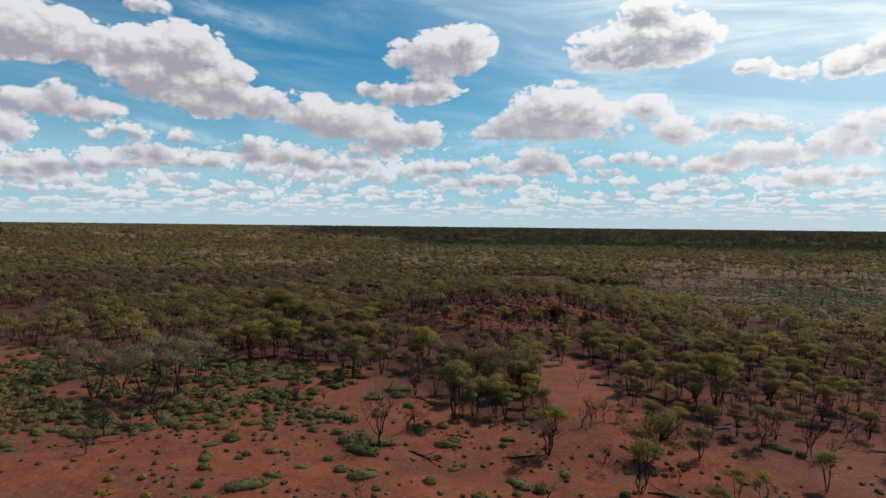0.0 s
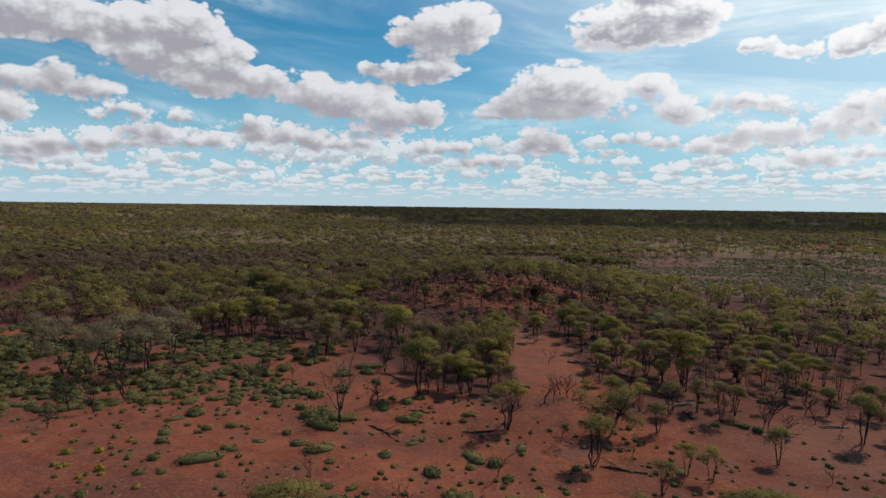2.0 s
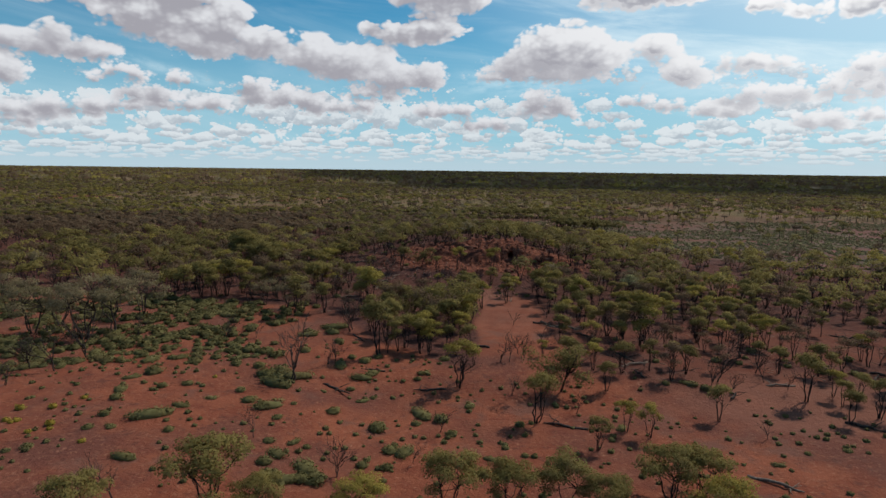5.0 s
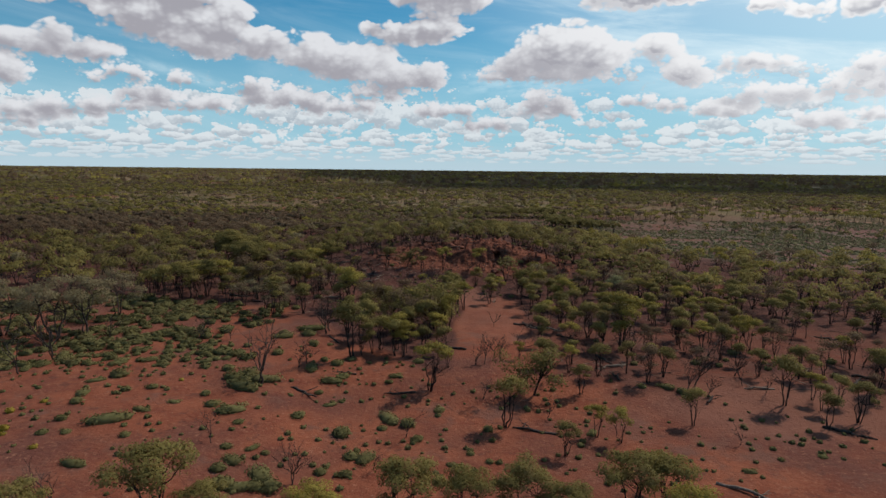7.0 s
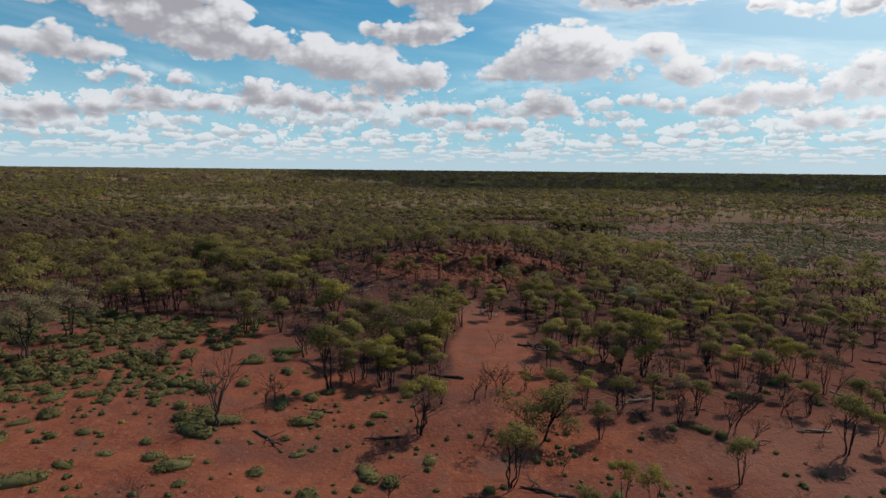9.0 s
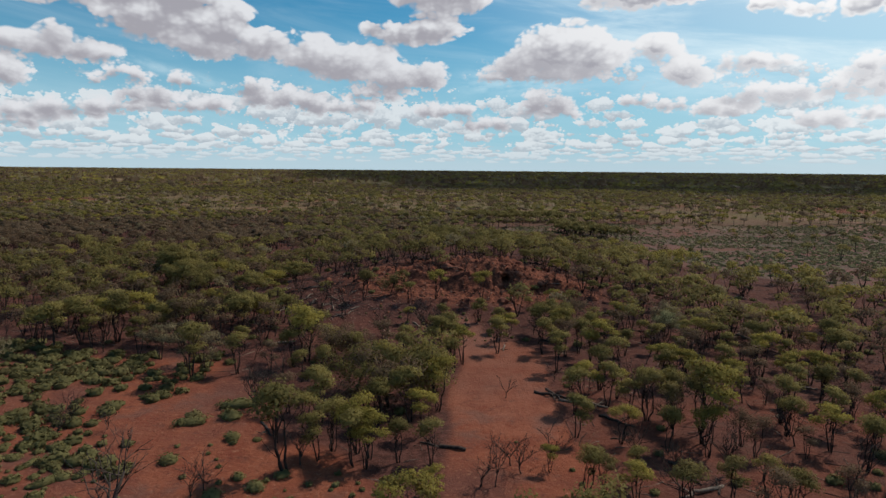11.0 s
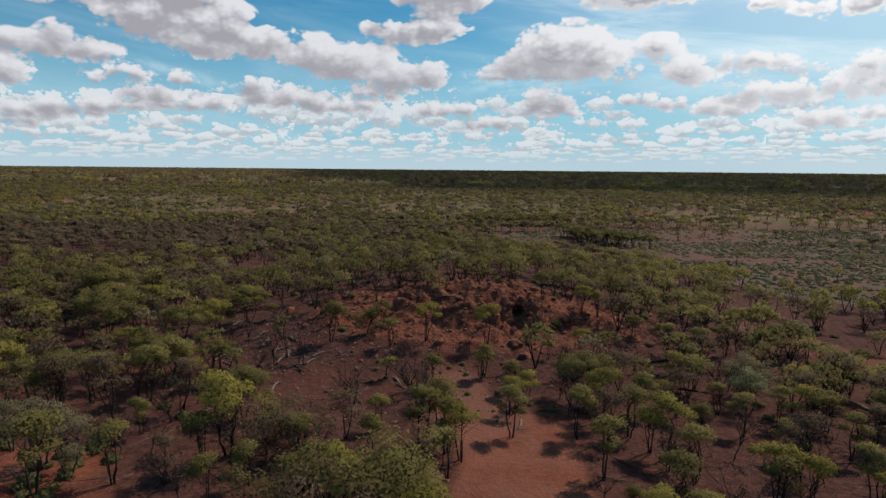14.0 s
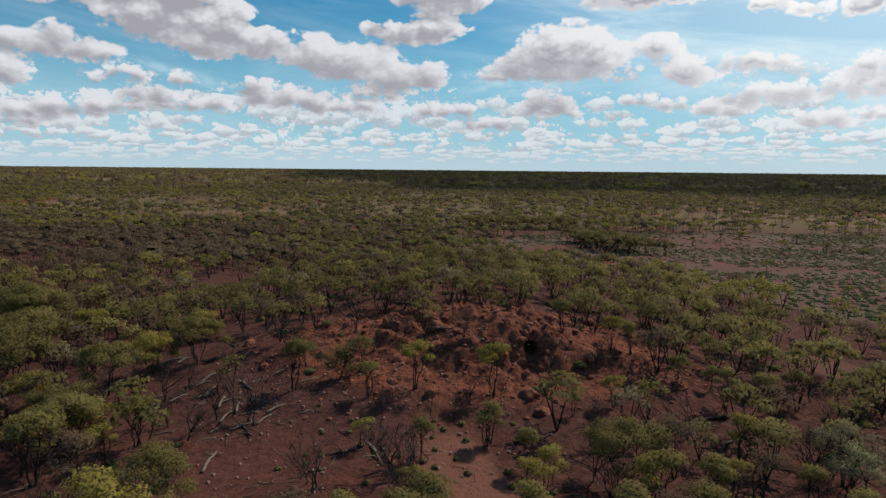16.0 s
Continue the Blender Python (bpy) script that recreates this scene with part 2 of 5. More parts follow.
shine = k.add("ShaderNodeBackground")
k.put(shine.inputs["Color"], paint)
shine.inputs["Strength"].default_value = 1.0
k.put(k.add("ShaderNodeOutputWorld").inputs["Surface"], shine.outputs[0])

lamp = bpy.data.lights.new("sun", "SUN")
lamp.energy, lamp.angle, lamp.color = 3.2, radians(1.0), (1.0, 0.92, 0.81)
sun = new("sun", lamp)
sun.matrix_world = look((Vector(sun_way) * 3000), (0, 0, 0))


# ---------------------------------------------------------------- materials


def material(name, build, rough=0.9, bump=0.0, bump_scale=8.0, thin=0.0):
    """A node material: build(nodes, place) gives the colour; bump is a fine relief in metres; thin lets light through leaves."""
    m = bpy.data.materials.new(name)
    m.use_nodes = True
    n = Nodes(m.node_tree)
    where = n.add("ShaderNodeTexCoord").outputs["Object"]
    shader = n.add("ShaderNodeBsdfPrincipled")
    colour = build(n, where)
    n.put(shader.inputs["Base Color"], colour)
    shader.inputs["Roughness"].default_value = rough
    shader.inputs["Specular IOR Level"].default_value = 0.08
    if bump:
        relief = n.add("ShaderNodeBump")
        relief.inputs["Distance"].default_value = bump
        n.put(relief.inputs["Height"], n.noise(where, bump_scale, 6.0, 0.65))
        n.put(shader.inputs["Normal"], relief.outputs[0])
    out = n.add("ShaderNodeOutputMaterial")
    if thin:
        through_ = n.add("ShaderNodeBsdfTranslucent")
        n.put(through_.inputs[0], colour)
        both = n.add("ShaderNodeMixShader")
        both.inputs[0].default_value = thin
        n.put(both.inputs[1], shader.outputs[0])
        n.put(both.inputs[2], through_.outputs[0])
        n.put(out.inputs[0], both.outputs[0])
    else:
        n.put(out.inputs[0], shader.outputs[0])
    return m


def soil(n, where):
    """Red sandy earth with pale dust, dark crust, leaf litter darkened as shade under the trees and grey clay, by the
    ground's own layers.
    """
    def layer(name):
        return n.add("ShaderNodeAttribute", attribute_name=name).outputs["Fac"]

    fine, mid, broad = n.noise(where, 3.0, 8.0, 0.7), n.noise(where, 0.45, 6.0, 0.6), n.noise(where, 0.09, 4.0)
    red = n.mix(n.span(mid, 0.3, 0.7), (0.178, 0.050, 0.028), (0.250, 0.080, 0.043))
    red = n.mix(n.span(broad, 0.42, 0.66, 0.0, 0.85), red, (0.120, 0.047, 0.035))
    red = n.mix(n.span(fine, 0.53, 0.70, 0.0, 0.75), red, (0.33, 0.155, 0.10))
    red = n.mix(n.span(n.noise(where, 0.8, 7.0, 0.72), 0.53, 0.66, 0.0, 0.7), red, (0.105, 0.042, 0.030))
    red = n.mix(n.span(n.noise(n.vec("ADD", where, (31.0, 7.0, 0.0)), 0.16, 6.0, 0.65), 0.54, 0.66, 0.0, 0.8), red, (0.150, 0.070, 0.052))
    red = n.mix(n.span(n.noise(where, 9.0, 4.0), 0.60, 0.70, 0.0, 0.7), red, (0.075, 0.036, 0.028))
    # maroon leaf litter, with part of the woodland shade put into its dark tones
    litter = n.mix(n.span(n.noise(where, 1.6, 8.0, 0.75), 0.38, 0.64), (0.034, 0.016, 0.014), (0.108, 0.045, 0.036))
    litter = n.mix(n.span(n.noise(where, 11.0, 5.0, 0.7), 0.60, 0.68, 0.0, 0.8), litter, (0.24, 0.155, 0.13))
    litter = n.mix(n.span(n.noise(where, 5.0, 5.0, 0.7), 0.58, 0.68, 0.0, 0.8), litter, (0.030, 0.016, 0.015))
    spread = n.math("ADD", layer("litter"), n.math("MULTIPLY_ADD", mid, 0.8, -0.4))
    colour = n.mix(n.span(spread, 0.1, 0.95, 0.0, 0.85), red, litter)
    clay = n.mix(n.span(mid, 0.35, 0.65), (0.100, 0.072, 0.050), (0.135, 0.080, 0.060))
    clay = n.mix(n.span(n.noise(where, 0.06, 5.0), 0.44, 0.56, 0.0, 0.9), clay, (0.150, 0.065, 0.052))
    colour = n.mix(n.span(n.math("ADD", layer("clay"), n.math("MULTIPLY_ADD", broad, 0.8, -0.4)), 0.35, 0.7), colour, clay)
    colour = n.mix(n.span(n.math("ADD", layer("dust"), n.math("MULTIPLY_ADD", mid, 0.7, -0.35)), 0.3, 0.8, 0.0, 0.6), colour, (0.245, 0.104, 0.070))
    grass = n.mix(n.span(n.noise(where, 0.05, 5.0), 0.35, 0.65), (0.200, 0.120, 0.070), (0.155, 0.125, 0.055))
    grass = n.mix(n.span(n.noise(n.vec("MULTIPLY", where, (1.0, 0.5, 1.0)), 0.016, 4.0), 0.56, 0.64), grass, (0.22, 0.085, 0.050))
    colour = n.mix(layer("grass"), colour, grass)
    colour = n.mix(n.math("MULTIPLY", layer("open"), n.span(mid, 0.25, 0.6, 0.3, 0.95)), colour, n.mix(n.span(broad, 0.4, 0.6), (0.165, 0.058, 0.036), (0.125, 0.062, 0.046)))
    stony = n.mix(n.span(n.noise(where, 2.2, 8.0, 0.75), 0.36, 0.62), (0.066, 0.025, 0.019), (0.225, 0.076, 0.044))
    stony = n.mix(n.span(n.noise(where, 1.1, 3.0), 0.60, 0.72, 0.0, 0.8), stony, (0.25, 0.100, 0.056))
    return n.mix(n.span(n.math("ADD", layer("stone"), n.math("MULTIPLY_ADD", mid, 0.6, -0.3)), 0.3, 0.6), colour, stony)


def leafy(dark, light, dead=(0.15, 0.105, 0.055), dead_share=0.45):
    """Leaf colour: differs from plant to plant, clump to clump and leaf to leaf."""
    def build(n, where):
        each = n.add("ShaderNodeObjectInfo").outputs["Random"]
        spot_ = n.add("ShaderNodeNewGeometry")
        place = spot_.outputs["Position"]
        leaf = spot_.outputs["Random Per Island"]
        tone = n.math("MULTIPLY_ADD", each, 0.35, n.math("MULTIPLY_ADD", leaf, 0.18, n.math("MULTIPLY_ADD", n.noise(place, 0.35, 3.0), 0.75, 0.03)))
        colour = n.mix(n.span(tone, 0.3, 0.95, smooth=False), dark, light)
        dry = n.math("MULTIPLY", n.span(n.noise(place, 0.22, 2.0), 0.55, 0.72), dead_share)
        return n.mix(n.math("ADD", dry, n.span(leaf, 0.86, 0.9, 0.0, 0.2)), colour, dead)
    return build


def barky(dark, light):
    def build(n, where):
        return n.mix(n.span(n.noise(n.vec("MULTIPLY", where, (9.0, 9.0, 1.6)), 1.0, 5.0, 0.7), 0.35, 0.7), dark, light)
    return build


def rocky_red(n, where):
    each = n.add("ShaderNodeObjectInfo").outputs["Random"]
    colour = n.mix(n.span(n.noise(where, 1.7, 8.0, 0.7), 0.35, 0.65), (0.11, 0.040, 0.027), (0.30, 0.105, 0.060))
    colour = n.mix(n.math("MULTIPLY", each, 0.5), colour, (0.20, 0.085, 0.06))
    return n.mix(n.span(n.noise(where, 6.0, 5.0), 0.6, 0.7, 0.0, 0.6), colour, (0.38, 0.19, 0.12))


SOIL = material("red_soil", soil, 0.95, 0.16, 2.6)
ROCK = material("red_rock", rocky_red, 0.9, 0.06, 3.0)
TRACK = material("pale_track_dirt", lambda n, w: n.mix(n.span(n.noise(w, 0.5, 6.0), 0.35, 0.65), (0.25, 0.13, 0.09), (0.33, 0.19, 0.135)), 0.95, 0.03, 2.0)
BARK = material("dark_bark", barky((0.022, 0.017, 0.016), (0.060, 0.044, 0.038)), 0.95, 0.01, 20.0)
DEAD_WOOD = material("dead_wood", barky((0.035, 0.026, 0.023), (0.10, 0.074, 0.062)), 0.9, 0.01, 20.0)
PALE_WOOD = material("bleached_wood", barky((0.14, 0.10, 0.078), (0.27, 0.21, 0.165)), 0.85, 0.01, 20.0)
OLIVE = material("olive_leaves", leafy((0.142, 0.116, 0.038), (0.278, 0.228, 0.076)), 0.8, thin=0.42)
GOLDEN = material("yellow_green_leaves", leafy((0.178, 0.146, 0.034), (0.338, 0.274, 0.066)), 0.8, thin=0.42)
DEEP = material("deep_green_leaves", leafy((0.108, 0.090, 0.032), (0.212, 0.176, 0.060)), 0.8, thin=0.42)
BROWN = material("brown_dry_leaves", leafy((0.105, 0.070, 0.046), (0.180, 0.124, 0.074), (0.12, 0.07, 0.05), 0.5), 0.85, thin=0.4)
GREY = material("grey_green_leaves", leafy((0.165, 0.134, 0.074), (0.240, 0.198, 0.114), (0.17, 0.12, 0.08), 0.4), 0.85, thin=0.45)
SILVER = material("silver_green_leaves", leafy((0.150, 0.150, 0.070), (0.235, 0.232, 0.115), (0.15, 0.14, 0.08), 0.2), 0.8, thin=0.3)
SALT = material("saltbush_leaves", leafy((0.114, 0.101, 0.041), (0.208, 0.184, 0.075), (0.15, 0.105, 0.055), 0.35), 0.85, thin=0.3)
PAN_SALT = material("pan_bush_leaves", leafy((0.140, 0.128, 0.064), (0.215, 0.196, 0.104), (0.15, 0.12, 0.07), 0.3), 0.85, thin=0.3)
DAISY = material("yellow_flower_heads", leafy((0.21, 0.15, 0.02), (0.32, 0.23, 0.04), (0.16, 0.13, 0.03), 0.4), 0.6, thin=0.2)
PEBBLE = material("pale_stone_chips", lambda n, w: n.mix(n.noise(w, 2.0, 5.0), (0.20, 0.11, 0.08), (0.36, 0.24, 0.19)), 0.9)


# ---------------------------------------------------------------- the land


def hash01(ix, iy, seed=0):
    """A repeatable number from 0 to 1 for each lattice cell."""
    n = (ix.astype(np.int64) * 374761393 + iy.astype(np.int64) * 668265263 + seed * 2246822519) & 0xFFFFFFFF
    n = ((n ^ (n >> 13)) * 1274126177) & 0xFFFFFFFF
    return ((n ^ (n >> 16)) & 0xFFFF) / 65535.0


def soft_noise(x, y, seed=0):
    """Smooth value noise from 0 to 1, one lump per unit."""
    ix, iy = np.floor(x), np.floor(y)
    fx, fy = x - ix, y - iy
    fx, fy = fx * fx * (3 - 2 * fx), fy * fy * (3 - 2 * fy)
    a, b = hash01(ix, iy, seed), hash01(ix + 1, iy, seed)
    c, d = hash01(ix, iy + 1, seed), hash01(ix + 1, iy + 1, seed)
    return (a * (1 - fx) + b * fx) * (1 - fy) + (c * (1 - fx) + d * fx) * fy


def ease(v):
    v = np.clip(v, 0, 1)
    return v * v * (3 - 2 * v)


def rocky(x, y):
    """How far a place belongs to the rocky red mound, 0 to 1."""
    return np.exp(-((x - 11) / 17) ** 2 - ((y - 115) / 10) ** 2)


def ground_height(x, y):
    """The lie of the land in metres: a flat plain, a low rocky mound with a scarp, and lower land behind it."""
    x, y = np.asarray(x, float), np.asarray(y, float)
    z = -1.0 * ease((x + 6) / 10) * ease((61 - y) / 10)  # the clearing dips to the right
    z = z + 0.5 * (soft_noise(x / 28, y / 28, 3) - 0.5) + 0.10 * (soft_noise(x / 2.3, y / 2.3, 5) - 0.5)
    rise_ = ease((y - 95) / 24) * (1 - ease((y - 132) / 75))
    z = z + 4.0 * np.exp(-((x - 8) / 23) ** 2) * rise_
    foot = 109.8 + 1.6 * (soft_noise(x / 3.1, y * 0, 7) - 0.5)
    scarp = ease((y - foot + 0.4) / 2.3) * np.exp(-((x - 15.5) / 7.5) ** 2) * np.exp(-(np.maximum(y - 112, 0) / 8) ** 2)
    z = z + 2.0 * scarp
    lumps = soft_noise(x / 3.2, y / 2.4, 11) + 0.6 * soft_noise(x / 1.3, y / 1.1, 13) - 0.8
    crags = np.abs(soft_noise(x / 0.9, y / 0.8, 15) - 0.5) * 2
    z = z + rocky(x, y) * (lumps * 1.35 + 0.75 * crags)
    return z - 4.0 * ease((y - 130) / 120)


def spaced(start, stop, step, reach, grow=1.14):
    """Grid lines: even from start to stop, wider and wider apart out to reach."""
    line = list(np.arange(start, stop + step / 2, step))
    gap = step
    while line[-1] < reach:
        gap *= grow
        line.append(line[-1] + gap)
    line[-1] = reach
    return line


def linked(name, data, mat, parent=None):
    ob = new(name, data)
    data.materials.append(mat)
    if parent:
        ob.parent = parent
    return ob


def mesh_of(name, verts, faces, smooth=False):
    me = bpy.data.meshes.new(name)
    me.from_pydata([tuple(v) for v in verts], [], [tuple(f) for f in faces])
    if smooth:
        me.shade_smooth()
    me.update()
    return me


def bare(x, y):
    """Where the red earth lies open, 0 to 1: the wide clearing, the passage and the slope below the mound."""
    x, y = np.asarray(x, float), np.asarray(y, float)
    wob = 5 * (soft_noise(x / 7, y / 7, 21) - 0.5)
    edge = np.where(x > 22, 66 - (x - 22) * 0.55, 66.0) + 17 * np.exp(-((x + 9.5) / 8.5) ** 2) - 3 * ease((x - 2) / 6)
    front = ease((edge + wob - y) / 5)
    passage = ease((np.clip(5.9 - 0.36 * (y - 87), 2.2, 5.9) - np.abs(x - (14.4 - 0.30 * np.maximum(y - 87, 0)) + 0.7 * wob)) / 2) * ease((102 - y) / 6)
    return np.maximum(front, passage)


def slope_below(x, y):
    """The thinly wooded brown slope that climbs to the mound, 0 to 1."""
    x, y = np.asarray(x, float), np.asarray(y, float)
    wob = 5 * (soft_noise(x / 7, y / 7, 22) - 0.5)
    return ease((13.5 - np.abs(x - 4 + wob)) / 4) * ease((10.5 - np.abs(y - 99)) / 4)


def salt_field(x, y):
    """The low saltbush flat on the left, 0 to 1."""
    wob = 6 * (soft_noise(np.asarray(x) / 9, np.asarray(y) / 9, 23) - 0.5)
    return ease((-9 - x + wob) / 5) * ease((y - 60 + wob - 0.5 * np.minimum(x + 12, 0)) / 5) * ease((90 - y + wob - 0.15 * (x + 25)) / 6)


def pan(x, y):
    """The open clay pan with low bushes behind the mound, 0 to 1."""
    x, y = np.asarray(x, float), np.asarray(y, float)
    wob = 24 * (soft_noise(x / 22, y / 22, 25) - 0.5)
    near = np.maximum(200 - 1.65 * (x - 18), 116) + wob
    return ease((y - near) / 9) * ease((282 + 0.12 * x - y + wob) / 14) * ease((x - 8 + wob) / 14)


def burnt(x, y):
    """The dark rocky shoulder left of the mound, where most trees are dead, 0 to 1."""
    x, y = np.asarray(x, float), np.asarray(y, float)
    wob = 8 * (soft_noise(x / 8, y / 8, 27) - 0.5)
    return ease((15 - np.abs(x + 10 + 0.3 * (y - 110) + wob)) / 6) * ease((19 - np.abs(y - 117 + wob)) / 6)


def scorched(x, y):
    """The brown half-dead wood farther back on the left, 0 to 1."""
    x, y = np.asarray(x, float), np.asarray(y, float)
    wob = 30 * (soft_noise(x / 24, y / 24, 29) - 0.5)
    return ease((56 - np.abs(x + 96 + 0.2 * (y - 205) + wob)) / 20) * ease((62 - np.abs(y - 205 + wob)) / 20)


# bare red openings in the woods behind the mound: centre, half widths in metres
OPENINGS = [(44, 119, 3, 3), (47, 112, 3, 5), (50, 105, 3, 4), (-97, 330, 24, 12), (-45, 281, 13, 8), (-33, 332, 12, 11), (27, 236, 17, 9), (43, 200, 8, 6), (77, 193, 14, 5), (84, 262, 16, 8), (150, 420, 40, 10), (-190, 470, 36, 14), (60, 520, 30, 14), (-30, 640, 40, 16)]


def opening(x, y):
    """Bare red ground in the woods, 0 to 1."""
    x, y = np.asarray(x, float), np.asarray(y, float)
    wob = 0.9 * (soft_noise(x / 9, y / 9, 28) - 0.5)
    out = np.zeros(np.broadcast(x, y).shape)
    for cx_, cy_, rx_, ry_ in OPENINGS:
        out = np.maximum(out, ease((1.25 + wob - np.hypot((x - cx_) / rx_, (y - cy_) / ry_)) / 0.4))
    return out


def tree_cover(x, y):
    """How densely trees stand, 0 to 1."""
    x, y = np.asarray(x, float), np.asarray(y, float)
    c = 1 - np.maximum(np.maximum(bare(x, y), salt_field(x, y)), 0.95 * slope_below(x, y))
    c = c * (1 - 0.25 * burnt(x, y)) * (1 - 0.97 * opening(x, y))
    c = c * (1 - 0.58 * np.clip(rocky(x, y) * 1.4, 0, 1)) * (1 - 0.95 * pan(x, y))
    gaps = ease((soft_noise(x / 26, y / 26, 31) - 0.22) / 0.25)
    glades = ease((soft_noise(x / 55, y / 34, 33) - 0.16) / 0.22)
    return np.clip(c * np.where(y > 130, 0.25 + 0.75 * gaps, 0.6 + 0.4 * gaps) * np.where(y > 150, 0.15 + 0.85 * glades, 1.0), 0, 1)


MOUTH = Vector((15.65, 110.85, 0.0))  # the old digging in the scarp
MOUTH.z = float(ground_height(MOUTH.x, MOUTH.y))

xs = [-v for v in reversed(spaced(-0.0, 46, 0.6, 4900, 1.13))][:-1] + spaced(0.0, 62, 0.6, 4900, 1.13)
ys = [26 - v for v in reversed(spaced(0.0, 1, 1.0, 900, 1.5))][:-1] + spaced(26, 134, 0.6, 4900, 1.10)
xs = sorted(set(np.round(xs + list(np.arange(13.6, 17.8, 0.15)) + list(np.arange(-4.7, 28, 0.6)), 3)))
ys = sorted(set(np.round(ys + list(np.arange(108.6, 113.0, 0.12)) + list(np.arange(101.3, 125, 0.6)), 3)))
gx, gy = np.meshgrid(np.array(xs), np.array(ys))
gz = ground_height(gx, gy)
index = np.arange(gx.size).reshape(gx.shape)
quads = np.stack([index[:-1, :-1], index[:-1, 1:], index[1:, 1:], index[1:, :-1]], -1).reshape(-1, 4)
# the digging is a dent driven into the scarp
ragged = 0.60 * (1 + 0.22 * (soft_noise(gx * 2.1, gz * 2.1, 81) - 0.5))
inside = 1 - np.clip(np.hypot(gx - MOUTH.x, (gz - MOUTH.z) * 1.02) / ragged, 0, 1) ** 3
inside = np.where((np.abs(gy - MOUTH.y) < 2.2), inside, 0)
gz = gz - 0.35 * inside * (gz > MOUTH.z)
ground_mesh = mesh_of("ground", np.stack([gx.ravel(), (gy + 2.4 * inside).ravel(), gz.ravel()], -1), quads, True)
fx, fy = gx.ravel(), gy.ravel()
far_off = ease((fy - 240) / 120)
layers = {
    # litter follows the tree cover and carries painted shade beneath it
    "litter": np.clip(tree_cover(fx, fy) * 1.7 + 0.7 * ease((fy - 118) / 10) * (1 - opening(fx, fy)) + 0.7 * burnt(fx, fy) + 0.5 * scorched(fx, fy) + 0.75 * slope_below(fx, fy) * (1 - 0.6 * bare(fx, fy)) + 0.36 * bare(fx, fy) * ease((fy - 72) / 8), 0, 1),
    "clay": pan(fx, fy) * (1 - 0.6 * far_off),
    "stone": np.clip(rocky(fx, fy) * 1.6 - 0.1, 0, 1),
    "grass": far_off * 0.85,
    "open": opening(fx, fy),
    "dust": 0.9 * np.exp(-((fx - 38) / 15) ** 2 - ((fy - 55) / 7) ** 2) + np.exp(-((fx - 9) / 4) ** 2 - ((fy - 97) / 7) ** 2) * 0.8 + 0.55 * bare(fx, fy) * ease((fy - 62) / 12) * (fx > 2),
}
layers["litter"] *= 1 - 0.4 * ease((fx - 14) / 6) * ease((84 - fy) / 8)  # thinner litter, and less of its painted shade, where the wood opens on the clearing
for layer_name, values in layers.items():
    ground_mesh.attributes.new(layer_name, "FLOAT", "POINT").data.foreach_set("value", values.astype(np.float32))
ground = tagged(linked("ground", ground_mesh, SOIL), "bare red outback earth with leaf-strewn floor darkened as tree shade, and clay patches", "ground", kind="structure")


def strip(name, way_points, width, mat, label):
    """A dirt track laid just over the ground along a bent line."""
    pts = []
    for (ax, ay), (bx, by) in zip(way_points, way_points[1:]):
        n = max(2, int(math.hypot(bx - ax, by - ay) / 6))
        pts += [(ax + (bx - ax) * i / n, ay + (by - ay) * i / n) for i in range(n)]
    pts.append(way_points[-1])
    v, f = [], []
    for i, (px, py) in enumerate(pts):
        qx, qy = pts[min(i + 1, len(pts) - 1)]
        ox, oy = pts[max(i - 1, 0)]
        d = math.hypot(qx - ox, qy - oy)
        nx, ny = -(qy - oy) / d, (qx - ox) / d
        w = width * (0.8 + 0.5 * float(soft_noise(np.array(px / 12), np.array(py / 12), 41)))
        for s in (-1, -0.4, 0.4, 1):
            x, y = px + nx * w * s / 2, py + ny * w * s / 2
            v.append((x, y, float(ground_height(x, y)) + (0.06 if abs(s) < 1 else -0.02)))
        if i:
            b = 4 * i
            f += [(b - 4 + j, b - 3 + j, b + 1 + j, b + j) for j in range(3)]
    return tagged(linked(name, mesh_of(name, v, f, True), mat), label, "dirt track", kind="structure")


strip("dirt_track", [(120, 520), (158, 410), (164, 384), (167, 350), (172, 330), (182, 310), (200, 288), (240, 262)], 7.0, TRACK, "pale sandy vehicle track through the scrub")


# ---------------------------------------------------------------- shapes for plants and rocks
dice = np.random.default_rng(7)


def tube(points, radii, sides=5):
    """A bent, tapering round bar."""
    pts = [Vector(p) for p in points]
    v, f = [], []
    for i, p in enumerate(pts):
        along = (pts[min(i + 1, len(pts) - 1)] - pts[max(i - 1, 0)]).normalized()
        side = along.cross(Vector((0.3, 0.9, 0.2))).normalized()
        up = along.cross(side)
        for j in range(sides):
            a = 2 * math.pi * j / sides
            v.append(p + (side * math.cos(a) + up * math.sin(a)) * radii[i])
        if i:
            b = (i - 1) * sides
            f += [(b + j, b + (j + 1) % sides, b + sides + (j + 1) % sides, b + sides + j) for j in range(sides)]
    f.append(tuple(range(sides))[::-1])
    f.append(tuple(len(v) - sides + j for j in range(sides)))
    return v, f


def joined(pieces):
    v, f = [], []
    for pv, pf in pieces:
        f += [tuple(i + len(v) for i in face) for face in pf]
        v += list(pv)
    return v, f


def bent(rng, a, b, steps, sway):
    """Points from a to b with a random sway."""
    a, b = Vector(a), Vector(b)
    out = []
    for i in range(steps + 1):
        t = i / steps
        off = Vector(rng.normal(0, 1, 3)) * sway * math.sin(math.pi * t)
        out.append(a.lerp(b, t) + off)
    return out


